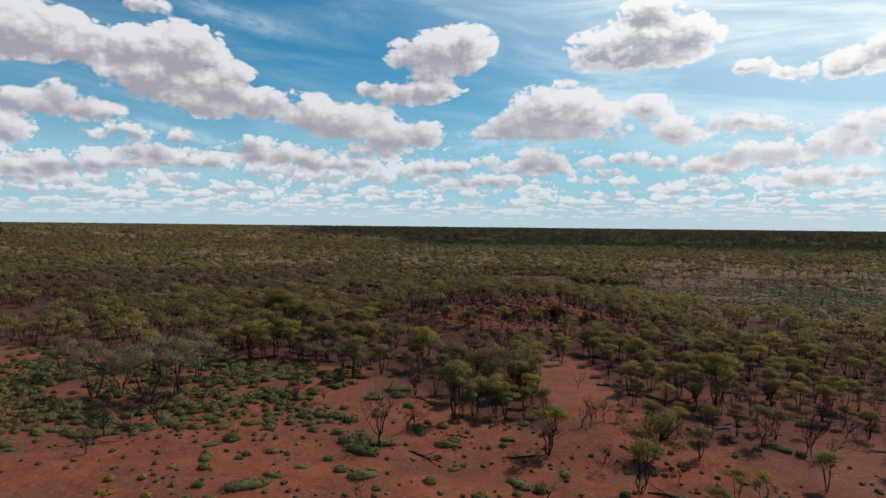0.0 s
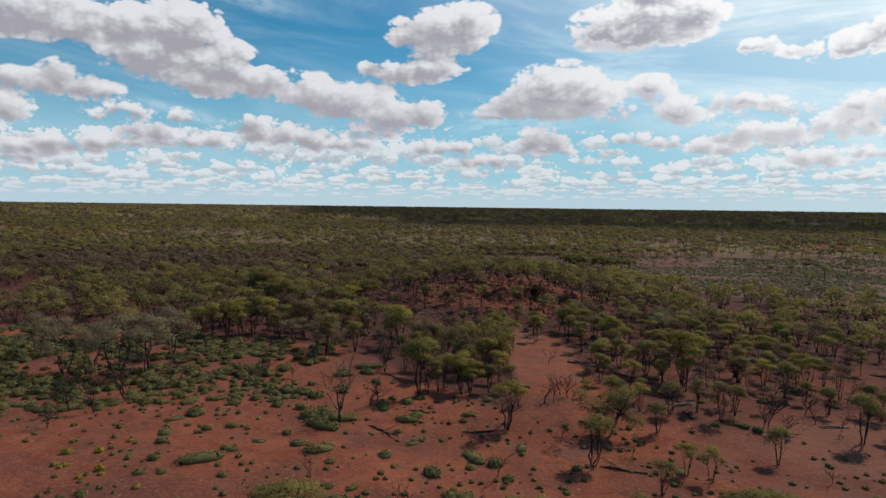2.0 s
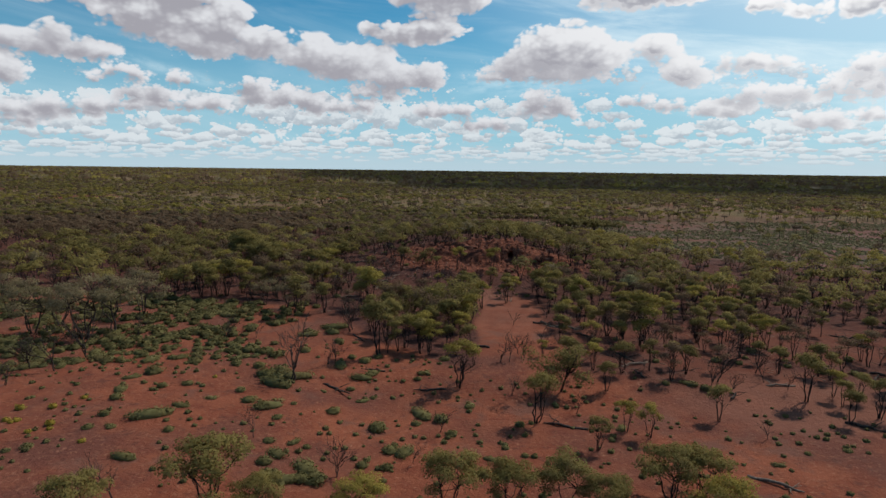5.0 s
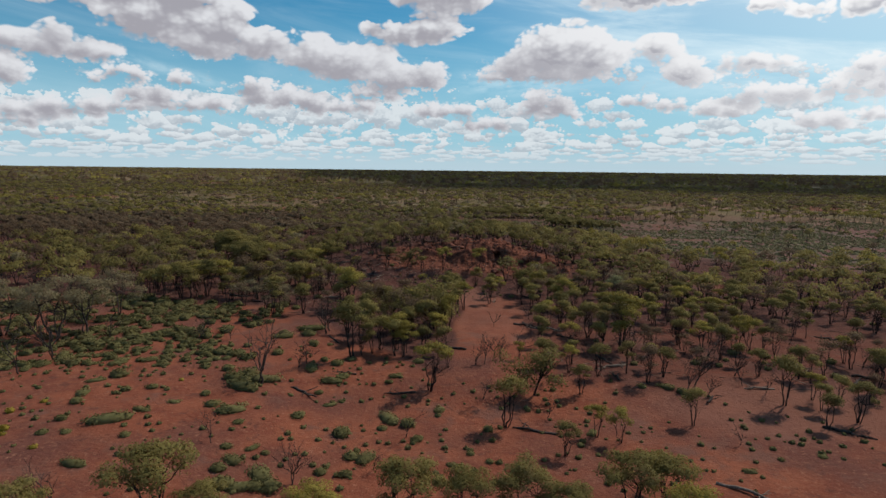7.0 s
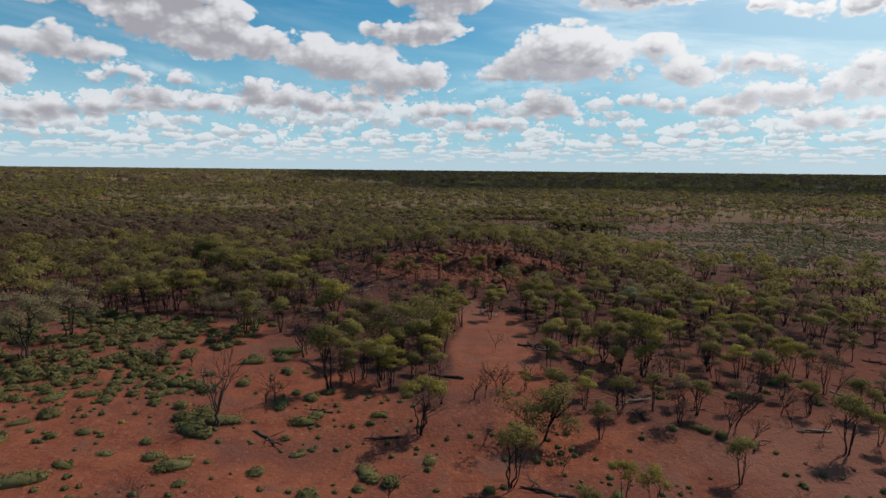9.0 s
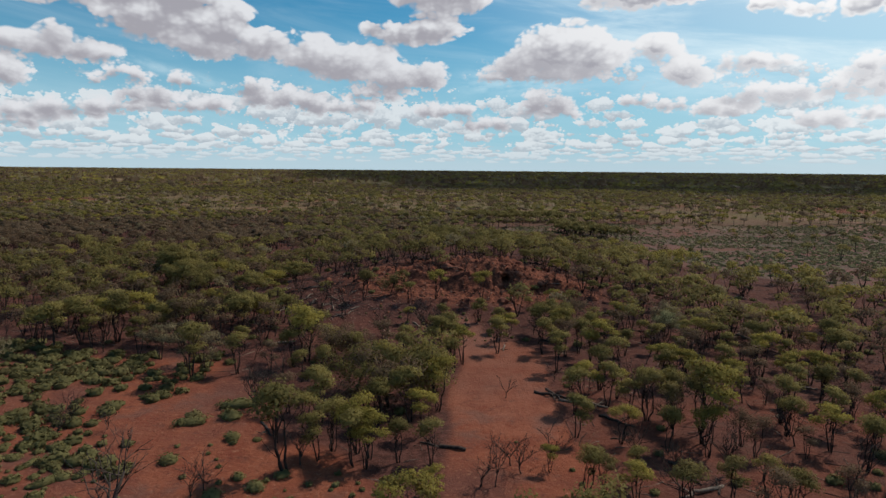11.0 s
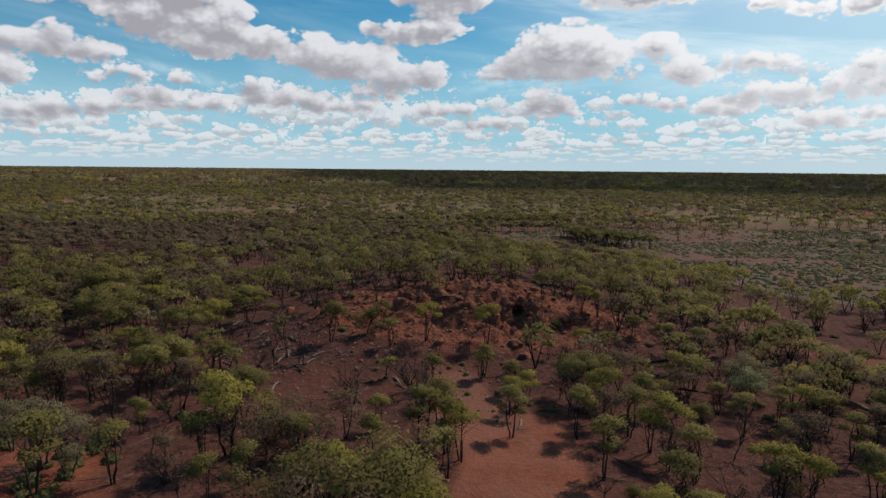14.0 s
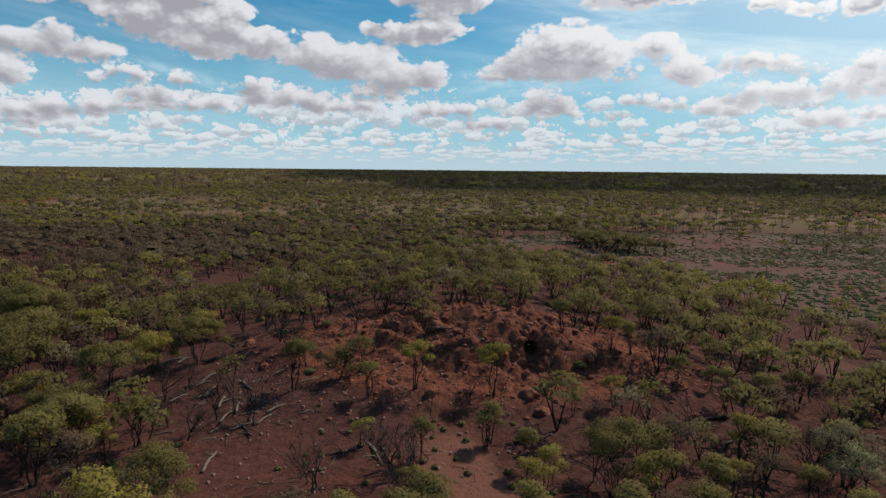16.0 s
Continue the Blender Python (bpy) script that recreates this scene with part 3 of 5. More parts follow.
def leaf_cloud(rng, pads, count, size, under=0.35):
    """Many small leaf sprays on and in flattened clumps. pads: (centre, half width, half height)."""
    weights = np.array([w * w for _, w, _ in pads])
    pick = rng.choice(len(pads), count, p=weights / weights.sum())
    centre = np.array([tuple(c) for c, _, _ in pads])[pick]
    wide = np.array([[w, w, h] for _, w, h in pads])[pick]
    way = rng.normal(0, 1, (count, 3))
    way /= np.linalg.norm(way, axis=1)[:, None]
    flip = (way[:, 2] < 0) & (rng.random(count) > under)
    way[flip, 2] *= -1
    ragged = 1 + 0.22 * np.sin(way[:, :1] * 5 + pick[:, None] * 2.1) * np.cos(way[:, 1:2] * 6 + pick[:, None])
    at = centre + way * wide * (rng.random((count, 1)) ** 0.4 * 0.95 + 0.08) * ragged
    normal = way / wide
    normal /= np.linalg.norm(normal, axis=1)[:, None]
    normal = normal * 0.9 + rng.normal(0, 0.55, (count, 3)) + (0, 0, 0.25)
    normal /= np.linalg.norm(normal, axis=1)[:, None]
    one = np.cross(normal, rng.normal(0, 1, (count, 3)))
    one /= np.linalg.norm(one, axis=1)[:, None] + 1e-9
    two = np.cross(normal, one)
    s = size * (0.6 + 0.8 * rng.random((count, 1)))
    v = np.stack([at - one * s * 0.5 - two * s * 0.35, at + one * s * 0.5 - two * s * 0.3, at + two * s * 0.65], 1).reshape(-1, 3)
    whole = at - centre.mean(0)
    whole /= np.linalg.norm(whole, axis=1)[:, None] + 1e-6
    soft = way / wide
    soft = 0.6 * soft / np.linalg.norm(soft, axis=1)[:, None] + 0.3 * whole + 0.35 * normal + (0, 0, 0.45)
    soft /= np.linalg.norm(soft, axis=1)[:, None]
    return v, np.arange(count * 3).reshape(-1, 3), np.repeat(soft, 3, 0)


def point_normals(v, f):
    n = np.zeros((len(v), 3))
    across = np.cross(v[f[:, 1]] - v[f[:, 0]], v[f[:, 2]] - v[f[:, 0]])
    for c in range(3):
        np.add.at(n, f[:, c], across)
    return n / (np.linalg.norm(n, axis=1)[:, None] + 1e-9)


def tri_mesh(name, v, f, normals=None):
    """A mesh straight from arrays of points and triangles; leaves take the soft normals of their clump."""
    me = bpy.data.meshes.new(name)
    v, f = np.asarray(v, np.float32), np.asarray(f, np.int32)
    me.vertices.add(len(v))
    me.vertices.foreach_set("co", v.ravel())
    me.loops.add(f.size)
    me.loops.foreach_set("vertex_index", f.ravel())
    me.polygons.add(len(f))
    me.polygons.foreach_set("loop_start", np.arange(0, f.size, 3, dtype=np.int32))
    me.polygons.foreach_set("loop_total", np.full(len(f), 3, np.int32))
    me.update(calc_edges=True)
    if normals is not None:
        me.attributes.new("custom_normal", "FLOAT_VECTOR", "POINT").data.foreach_set("vector", np.asarray(normals, np.float32).ravel())
    return me


def thing(name, parts, label, category, group=""):
    """An Empty at the foot of a thing, with its parts: (name, points, faces, material)."""
    root = tagged(new(name), label, category, group)
    root.empty_display_size = 0.3
    for part_name, shape, mat in parts:
        me = tri_mesh(part_name, *shape) if len(shape) == 3 else mesh_of(part_name, *shape, True)
        linked(part_name, me, mat, root)
    return root


def mulga_shape(rng, h=4.5, pads=7, spread=1.0, low=0.66, leaves=2300, size=0.105, sides=5, puff=0.74):
    """A mulga: several thin dark stems that fork into limbs, each limb ending in a rounded leafy clump."""
    clumps = []
    for i in range(pads):
        a, r = i * 2.4 + rng.normal(0, 0.45), spread * math.sqrt((i + 0.15) / pads) * rng.uniform(0.8, 1.2)
        z = h * (1 - (1 - low) * (r / spread) ** 1.3 * rng.uniform(0.15, 1.0)) - 0.45
        w = rng.uniform(0.75, 1.25) * puff
        clumps.append((Vector((math.cos(a) * r, math.sin(a) * r, z)), w, w * rng.uniform(0.55, 0.8)))
    wood, stems = [], int(rng.integers(2, 5))
    for s in range(stems):
        a = s * 6.28 / stems + rng.normal(0, 0.5)
        foot = Vector((math.cos(a) * 0.12, math.sin(a) * 0.12, -0.1))
        fork = Vector((math.cos(a) * spread * 0.4, math.sin(a) * spread * 0.4, h * rng.uniform(0.36, 0.55)))
        r0 = rng.uniform(0.04, 0.07)
        wood.append(tube(bent(rng, foot, fork, 4, 0.09), [r0 * t for t in (1.3, 1, 0.9, 0.8, 0.7)], sides))
        mine = [c for j, (c, _, _) in enumerate(clumps) if j % stems == s]
        for c in mine:
            wood.append(tube(bent(rng, fork, c, 3, 0.12), [r0 * t for t in (0.68, 0.5, 0.36, 0.18)], max(3, sides - 1)))
        for _ in range(2):
            tip = fork + Vector((rng.normal(0, 0.5), rng.normal(0, 0.5), rng.uniform(0.1, 0.9)))
            wood.append(tube(bent(rng, foot.lerp(fork, rng.uniform(0.35, 0.9)), tip, 2, 0.06), [r0 * 0.4, r0 * 0.25, 0.008], 3))
    tv, tf = joined(wood)
    return (tv, tf), leaf_cloud(rng, clumps, leaves, size)


def dead_shape(rng, h=4.0, open_=0.55, twigs=True):
    """A bare tree: a short trunk or two that open into a V of limbs, and fork again into thin twigs."""
    wood, sprays = [], []
    lengths = (0.30, 0.40, 0.30, 0.20)

    def limb(a, way, r, level):
        length = h * lengths[level] * rng.uniform(0.8, 1.2)
        b = a + way * length
        (wood if level < 2 else sprays[-1]).append(tube(bent(rng, a, b, 3, length * 0.06), [r, r * 0.88, r * 0.76, r * 0.62], 5 if level < 2 else 3))
        if level == 1:
            sprays.append([])
        if level >= (3 if twigs else 2):
            return
        for _ in range(int(rng.integers(2, 4)) + (level == 0) + (level == 2)):
            side = Vector(rng.normal(0, open_, 3))
            side.z *= 0.5
            limb(a.lerp(b, rng.uniform(0.75, 1.0) if level == 0 else rng.uniform(0.4, 1.0)), (way + side + Vector((0, 0, 0.3))).normalized(), r * 0.58, level + 1)

    for s in range(int(rng.integers(1, 3))):
        a = rng.uniform(0, 6.28)
        limb(Vector((math.cos(a) * 0.08, math.sin(a) * 0.08, -0.1)), Vector((math.cos(a) * 0.25, math.sin(a) * 0.25, 1)).normalized(), rng.uniform(0.055, 0.085), 0)
    shapes = [joined(wood)] + [joined(one) for one in sprays if one]
    grow = h / max(p[2] for v, _ in shapes for p in v)
    return [([Vector(p) * grow for p in v], f) for v, f in shapes]


def bush_shape(rng, w=0.75, h=0.55, leaves=260, size=0.17, long_=1.0):
    """A low rounded bush of dense small leaves down to the ground; long_ stretches it into a row of humps."""
    pads = [(Vector((rng.normal(0, w * 0.15) + w * (long_ - 1) * (i / 1.5 - 1), rng.normal(0, w * 0.15), h * rng.uniform(0.3, 0.5))), w * rng.uniform(0.6, 0.8), h * rng.uniform(0.45, 0.65)) for i in range(4)]
    v, f, n = leaf_cloud(rng, pads, leaves, size, 0.5)
    v[:, 2] = np.maximum(v[:, 2], -0.03)
    bm = bmesh.new()
    bmesh.ops.create_icosphere(bm, subdivisions=1, radius=1.0)
    cv = np.array([tuple(p.co) for p in bm.verts])
    cf = np.array([[p.index for p in t.verts] for t in bm.faces])
    bm.free()
    core = cv * (w * (0.78 + 0.9 * (long_ - 1)), w * 0.72, h * 0.58) + (0, 0, h * 0.25)
    core[:, 2] = np.maximum(core[:, 2], -0.03)
    return np.concatenate([v, core]), np.concatenate([f, cf + len(v)]), np.concatenate([n, cv])


class Kind:
    """Things of one kind: a few shapes, copied to many places."""

    def __init__(self, shapes):
        self.shapes, self.used, self.count = shapes, set(), 0

    def plant(self, which, x, y, scale, turn_, lean=(0, 0), sink=0.04):
        ob = self.shapes[which % len(self.shapes)]
        z = float(ground_height(x, y)) - sink
        m = pose(x, y, z, lean[0], lean[1], turn_)
        self.count += 1
        if ob.name in self.used:
            return copy_thing(ob, m @ Matrix.Scale(scale / ob.scale[0], 4))
        self.used.add(ob.name)
        ob.matrix_basis = m @ Matrix.Scale(scale, 4)
        return ob


# where single plants stand: (x, y, height) in metres
DEAD = []
DEAD += [(-6.1, 54.6, 6.0), (-5.4, 43.4, 2.3), (-10.1, 34.8, 3), (-27.3, 59.4, 5), (-27.6, 55.3, 4.9), (-30.1, 55.5, 3.7), (-29.2, 51.2, 2.5),
    (-4.2, 59.7, 2.5), (5.6, 42.6, 1.7), (7.2, 47.7, 2.2), (1.1, 39.8, 2.8), (31.1, 48.3, 1.8), (-4.4, 71.4, 4.1), (-26.3, 66.6, 2.9), (-16.8, 66.7,
    1.8), (31.3, 58.5, 4.3), (0.6, 64.7, 2.3), (-4.2, 72.4, 3.8), (1.3, 94.6, 3.0), (7.9, 94.0, 3.3), (6.9, 95.7, 2.6), (12.1, 62.1, 2.4), (13.0,
    62.0, 3.0), (14.1, 64.9, 2.7), (14.7, 63.7, 2.5), (16.4, 65.2, 3.2), (24.5, 65.2, 2.1), (27.6, 64.5, 4.0), (29.0, 63.8, 2.2), (33.6, 63.1, 3.7)]
DEAD += [(33.5, 68.9, 3.1), (-17.0, 68.4, 2.6), (2.0, 94.3, 4.3), (6.7, 95.5, 4.5), (7.2, 97.0, 3.1), (-4.6, 101.3, 2.9), (-7.1, 102.0, 4.2), (23.0,
    100.9, 2.8), (32.5, 99.1, 3.0), (10.9, 104.5, 2.8), (20.9, 110.4, 2.6), (27.2, 115.0, 2.1), (16.5, 110.0, 2.6), (-10.2, 121.3, 3.5), (-7.6, 118.8,
    3.1), (17.3, 106.9, 3.3), (13.4, 106.3, 1.8), (19.2, 99.4, 3.8), (18.2, 96.1, 3.2), (12.8, 54.9, 1.9), (17.8, 51.7, 2), (14.2, 76.3, 1.9),
    (-14.0, 67.9, 1.8), (-3.7, 60.0, 3.2), (0.9, 63.8, 2.6), (-16.7, 67.7, 2.0), (8.7, 57.5, 2.8), (-4.1, 101.1, 4.6), (-6.0,
    102.9, 3.4)]
DEAD += [(-9.5, 109.6, 2.9), (8.0, 102.5, 2.9), (6.0, 96.6, 2.5), (-11.0, 106.5, 3.2), (-14.2, 93.2, 3.4), (-4.8, 86.8, 4.4), (-15.7, 94.3, 4.8),
    (-10.2, 92.8, 3.0), (-15.7, 98.0, 2.7), (-8.0, 99.3, 3.1), (-6.4, 93.7, 2.4), (2.0, 93.3, 3.0), (6.8, 94.3, 2.8)]
GREEN = []
GREEN += [(8.3, 56.0, 4.3), (14.5, 50.0, 4), (18.4, 45.7, 2.5), (21.1, 48.8, 2.5), (22.6, 47.9, 2.6), (28.9, 51.4, 3), (0.2, 63.0, 5.7), (1.9,
    64.5, 3.3), (4.3, 63.9, 3.8), (5.1, 63.6, 2.8), (21.1, 56.1, 2.6), (20.7, 60.4, 2.7), (16.4, 64.1, 1.8), (37.5, 55.3, 4.2), (39.1, 51.7, 2.8),
    (-12.7, 78.3, 5.2), (0.5, 70.4, 4.4), (2.5, 66.0, 3.6), (4.1, 65.8, 3.9), (5.1, 65.0, 3.5), (8.1, 68.6, 3.3), (9.1, 64.6, 3.0), (7.0, 64.6, 2.9),
    (13.9, 88.6, 3.7), (18.8, 69.2, 3.4), (18.3, 61.8, 2.8), (19.2, 61.6, 2.5), (21.7, 68.5, 2.8), (27.2, 68.6, 5.8), (26.4, 73.2, 3.9)]
GREEN += [(27.8, 70.8, 4.5), (21.3, 62.7, 2.4), (37.1, 71.5, 3.5), (11.9, 99.6, 2.5), (7.4, 93.0, 2.0), (9.6, 60.6, 2), (-4.2, 84.3, 5.5), (-5.0,
    82.6, 3.8), (19.8, 78.7, 2.0), (22.1, 75.1, 3.6), (23.2, 73.0, 3.1), (24.5, 72.6, 4.1), (22.2, 78.9, 3.9), (14.1, 92.6, 3.1), (7.9, 93.3, 2.0),
    (3.8, 99.0, 2.0), (7.8, 97.7, 2.8), (12.1, 99.9, 2.9), (-2.7, 106.0, 4.1), (3.3, 104.9, 2.7), (2.0, 108.8, 2.8), (6.6, 105.7, 3.9), (12.4, 105.4,
    4.0), (18.1, 103.8, 1.9), (21.2, 105.0, 2.4), (29.6, 106.4, 3.1), (29.5, 109.0, 2.1), (32.8, 106.1, 3.1), (35.5, 107.4, 3.1), (27.8, 98.7, 3.4)]
GREEN += [(22.3, 111.8, 3.0), (24.2, 112.7, 2.7), (18.4, 112.5, 3.1), (35.0, 113.1, 3.5), (21.3, 94.0, 3.0), (29.7, 93.7, 2.6), (26.9, 108.4, 2.7),
    (25.9, 94.9, 2.3), (-13.2, 112.4, 4.3), (-15.7, 119.2, 3.1), (-17.5, 105.9, 4.5), (-21.9, 103.8, 3.0), (-11.0, 98.3, 3.4), (-14.3, 98.1, 3.4),
    (-14.4, 96.6, 4.4), (-14.2, 93.2, 4.7), (-30.1, 114.2, 5.3), (-16.1, 110.1, 3.9), (-35.2, 121.9, 6.0), (-27.6, 119.6, 4.0)]
WIDE_TREES = [(-4.5, 34.2, 4.2), (-10.7, 32.1, 2.9), (3.6, 35.0, 2.9), (8.4, 36.9, 3.5), (15.0, 37.6, 3.3), (21.3, 38.7, 3.7), (23.3, 39.3, 3.3), (23.7, 36.2, 3.2), (11.7, 36.6, 3.2), (17.2, 36.5, 2.8), (-1.7, 33.7, 2.8), (-5.6, 90.5, 3.9), (19.9, 95.4, 4.3), (-35.2, 121.9, 6.0), (-26.2, 107.1,
    5.5), (-17.2, 99.5, 3.5)]
PAN_TREES = [(92.5, 257.5, 4.2), (88.8, 263.5, 2.9), (95.6, 237.0, 3.5), (110.0, 241.9, 2.7), (119.0, 249.8, 2.5), (59.5, 168.9, 2.4), (47.1, 171.2, 2.0),
    (38.2, 165.3, 2.1), (75.2, 249.4, 3.0), (59.4, 223.4, 2.9), (66.6, 155.5, 2.1), (110.5, 259.5, 3.0)]
GREY_TREES = [(-31.5, 65.4, 7.2), (-38.3, 67.1, 6.2), (-29.6, 67.9, 6.9), (-46.7, 74.7, 5.5), (-36.1, 68.5, 5.4), (-31.2, 76.1, 6.3), (32.2, 94.2, 3.6),
    (32.7, 96.4, 4.2), (-14.7, 81.9, 4.6), (-12.7, 81.1, 4.3), (-18.5, 84.1, 3.7), (32.7, 97.7, 2.9)]
BUSH = [(17.0, 55.8, 4), (5.2, 73.6, 4.5), (7.3, 74.5, 5.3), (1.8, 77.2, 3.9), (0.2, 86.2, 3.1), (-2.0, 86.9, 2.8), (0.4, 107.8, 2.8), (-1.8, 84.6,
    3.6), (8.4, 77.7, 3.9), (5.0, 80.7, 2.4), (7.6, 80.2, 2.3)]
SALTBUSH = []
SALTBUSH += [(-6.8, 73.9, 0.5), (-8.7, 69.5, 0.9), (-4.7, 67.2, 0.8), (-7.4, 63.7, 0.8), (-2.9, 59.5, 0.7), (-0.9, 60.9, 0.8), (0.4, 57.9, 0.7), (5.0, 58.5, 0.5), (-7.7, 54.9, 2.1), (-8.0, 57.0, 1.4), (-6.4, 56.0, 1.3), (-2.3, 62.0, 0.6), (0.2, 62.6, 0.6), (-11.3, 50.2, 0.4), (-19.2, 59.7, 0.6),
    (-18.9, 55.6, 1), (-20.0, 54.2, 0.5), (-12.5, 58.8, 0.7), (-16.5, 58.8, 0.7), (-22.7, 65.0, 0.5), (-9.7, 52.2, 0.6), (-8.9, 56.0, 1.3), (-7.2, 54.0, 1.2), (-10.1, 58.1, 0.8), (-8.2, 50.0, 0.7), (-6.3, 49.0, 0.9), (2.4, 47.6, 1), (5.2, 48.9, 0.5), (5.5, 50.7, 0.8), (7.1, 49.8, 0.9)]
SALTBUSH += [(3.9, 44.1, 0.7), (4.9, 43.9, 0.7), (2.4, 41.7, 0.6), (4.0, 41.7, 0.6), (-2.7, 43.5, 0.4), (-1.7, 43.1, 0.4), (-4.3, 43.1, 0.5), (-3.2, 41.5, 0.6), (-3.6, 40.1, 0.7), (-2.6, 38.5, 0.9), (-1.7, 38.5, 0.7), (-0.9, 38.8, 0.7), (-0.1, 39.1, 0.9), (-1.0, 40.3, 0.8), (-0.0, 39.1, 0.7), (-1.3, 49.5, 0.7), (0.4, 52.5, 0.4), (-4.5, 49.9, 0.3), (-4.9, 47.0, 0.5), (-0.4, 56.8, 0.8), (4.6, 57.3, 0.5), (8.0, 47.3, 0.6), (-14.1, 46.3, 1),
    (-17.5, 46.0, 0.6), (-17.4, 43.8, 0.5), (-16.0, 44.2, 0.4), (-14.4, 46.3, 0.3), (-11.6, 43.9, 0.5), (-13.0, 48.5, 0.5), (-16.4, 52.2, 0.6)]
SALTBUSH += [(-14.5, 53.1, 0.6), (-19.2, 51.1, 0.6), (-18.6, 49.3, 0.7), (-19.3, 40.5, 0.5), (-12.4, 39.7, 0.6), (-20.2, 39.8, 0.4), (36.1, 46.8, 0.4),
    (30.1, 44.2, 0.4), (33.0, 46.2, 0.3), (11.9, 45.3, 0.4), (10.9, 43.5, 0.4), (13.2, 44.1, 0.4), (-6.2, 70.8, 1.0), (9.3, 52.7, 0.5), (-0.9, 54.3, 0.5), (1.2, 53.4, 0.2), (-6.4, 73.0, 1.0), (-8.9, 70.2, 0.9), (-3.0, 67.1, 0.4), (28.7, 57.8, 0.6), (29.8, 56.9, 0.7), (26.6, 57.7, 0.5), (20.9, 49.4, 0.4), (13.2, 49.3, 0.6), (33.8, 95.9, 0.6)]
LOG = [(-2.1, 53.9, 0.2), (24.7, 59.8, 0.3), (16.7, 49.5, 0.2), (28.6, 41.5, 0.2), (40.2, 50.9, 0.2), (0.3, 58.8, 0.3), (-3.0, 68.9, 0.2), (24.9,
    62.3, 0.2), (24.6, 64.4, 0.2), (26.1, 63.0, 0.2), (18.2, 77.1, 0.2), (-8.6, 90.3, 0.2), (19.9, 93.0, 0.2), (-11.5, 106.5, 0.2), (2.2, 93.6, 0.2),
    (4.6, 98.5, 0.2), (29.7, 98.3, 0.2), (2.8, 98.3, 0.2), (-4.7, 100.7, 0.2), (14.6, 90.5, 0.2), (5.8, 55.4, 0.2), (31.9, 56.0, 0.2), (23.6, 107.2,
    0.2), (32.9, 109.3, 0.2), (48.2, 97.5, 0.3)]
BLEACHED = (-27.5, 41.4)
DAISIES = [(-24.3, 46.5), (-23.2, 44.1), (-23.0, 44.4), (-20.3, 44.1), (-19.8, 43.3), (-16.4, 41.6), (-20.9, 42.7), (-13.0, 55.0), (-21.0, 49.1), (-22.1, 47.0), (-23.8, 44.4)]

GREENS = ((OLIVE, "olive green"), (GOLDEN, "yellow-green"), (DEEP, "deep green"), (OLIVE, "olive green"), (GOLDEN, "yellow-green"), (OLIVE, "olive green"), (DEEP, "deep green"), (OLIVE, "olive green"), (BROWN, "dry brownish"), (GOLDEN, "bright yellow-green"))
trees = []
for i, (mat, tone) in enumerate(GREENS):
    wood_, leaves_ = mulga_shape(dice, 4.5, 5 + i % 4, (1.0, 1.25, 0.85, 1.1, 1.4)[i % 5], (0.62, 0.68, 0.55)[i % 3], 1950 if mat is not BROWN else 1200, 0.125)
    trees.append(thing("mulga_tree", [("trunk", wood_, BARK), ("crown", leaves_, mat)],
                       f"mulga tree with {tone} clumped crown and dark forked stems", "tree", "mulga trees of the woodland"))
mulga = Kind(trees)
broad_trees = []
for i, (mat, tone) in enumerate(GREENS[:3]):
    wood_, leaves_ = mulga_shape(dice, 4.5, 18, 2.4, 0.38, 6800, 0.12, puff=0.80)
    broad_trees.append(thing("mulga_tree", [("trunk", wood_, BARK), ("crown", leaves_, mat)],
                             f"broad mulga tree with wide {tone} crown of feathery clumps", "tree", "mulga trees of the woodland"))
broad = Kind(broad_trees)

bare_trees = []
for i in range(7):
    wood_, *sprays_ = dead_shape(dice, 4.0, (0.68, 0.85, 0.58)[i % 3])
    bare_trees.append(thing("dead_tree", [("trunk", wood_, DEAD_WOOD)] + [("branch", one, DEAD_WOOD) for one in sprays_], "leafless dead tree with crooked dark grey limbs on red soil", "dead tree", "dead trees in the scrub"))
dead = Kind(bare_trees)
wood_, *sprays_ = dead_shape(dice, 4.0, 0.8)
bleached = Kind([thing("dead_shrub", [("trunk", wood_, PALE_WOOD)] + [("branch", one, PALE_WOOD) for one in sprays_], "bleached pale dead shrub with thin spreading twigs", "dead shrub")])

greys = []
for i, mat in enumerate((GREY, GREY, SILVER)):
    wood_, leaves_ = mulga_shape(dice, 4.5, 13, 1.9, 0.3, 2700, 0.10, puff=0.75)
    greys.append(thing("grey_tree", [("trunk", wood_, DEAD_WOOD), ("crown", leaves_, mat)], "thin-leaved tree with " + ("sparse grey-green" if mat is GREY else "dense silver-green") + " crown and dark stems", "tree", "grey trees by the saltbush flat"))
grey = Kind(greys)

thick = []
for i in range(3):
    clumps = [(Vector((dice.normal(0, 1.1), dice.normal(0, 1.1), dice.uniform(0.9, 3.0))), dice.uniform(0.7, 1.1), dice.uniform(0.6, 0.9)) for _ in range(11)]
    leaves_ = leaf_cloud(dice, clumps, 3000, 0.12, 0.5)
    wood_ = joined(dead_shape(dice, 3.2, 0.5, False))
    thick.append(thing("tall_shrub", [("trunk", wood_, BARK), ("crown", leaves_, (DEEP, BROWN, OLIVE)[i])], f"tall dense {('dark green', 'dry brownish', 'olive green')[i]} shrub with leaves to the ground", "shrub", "dense shrubs by the passage"))
shrub = Kind(thick)

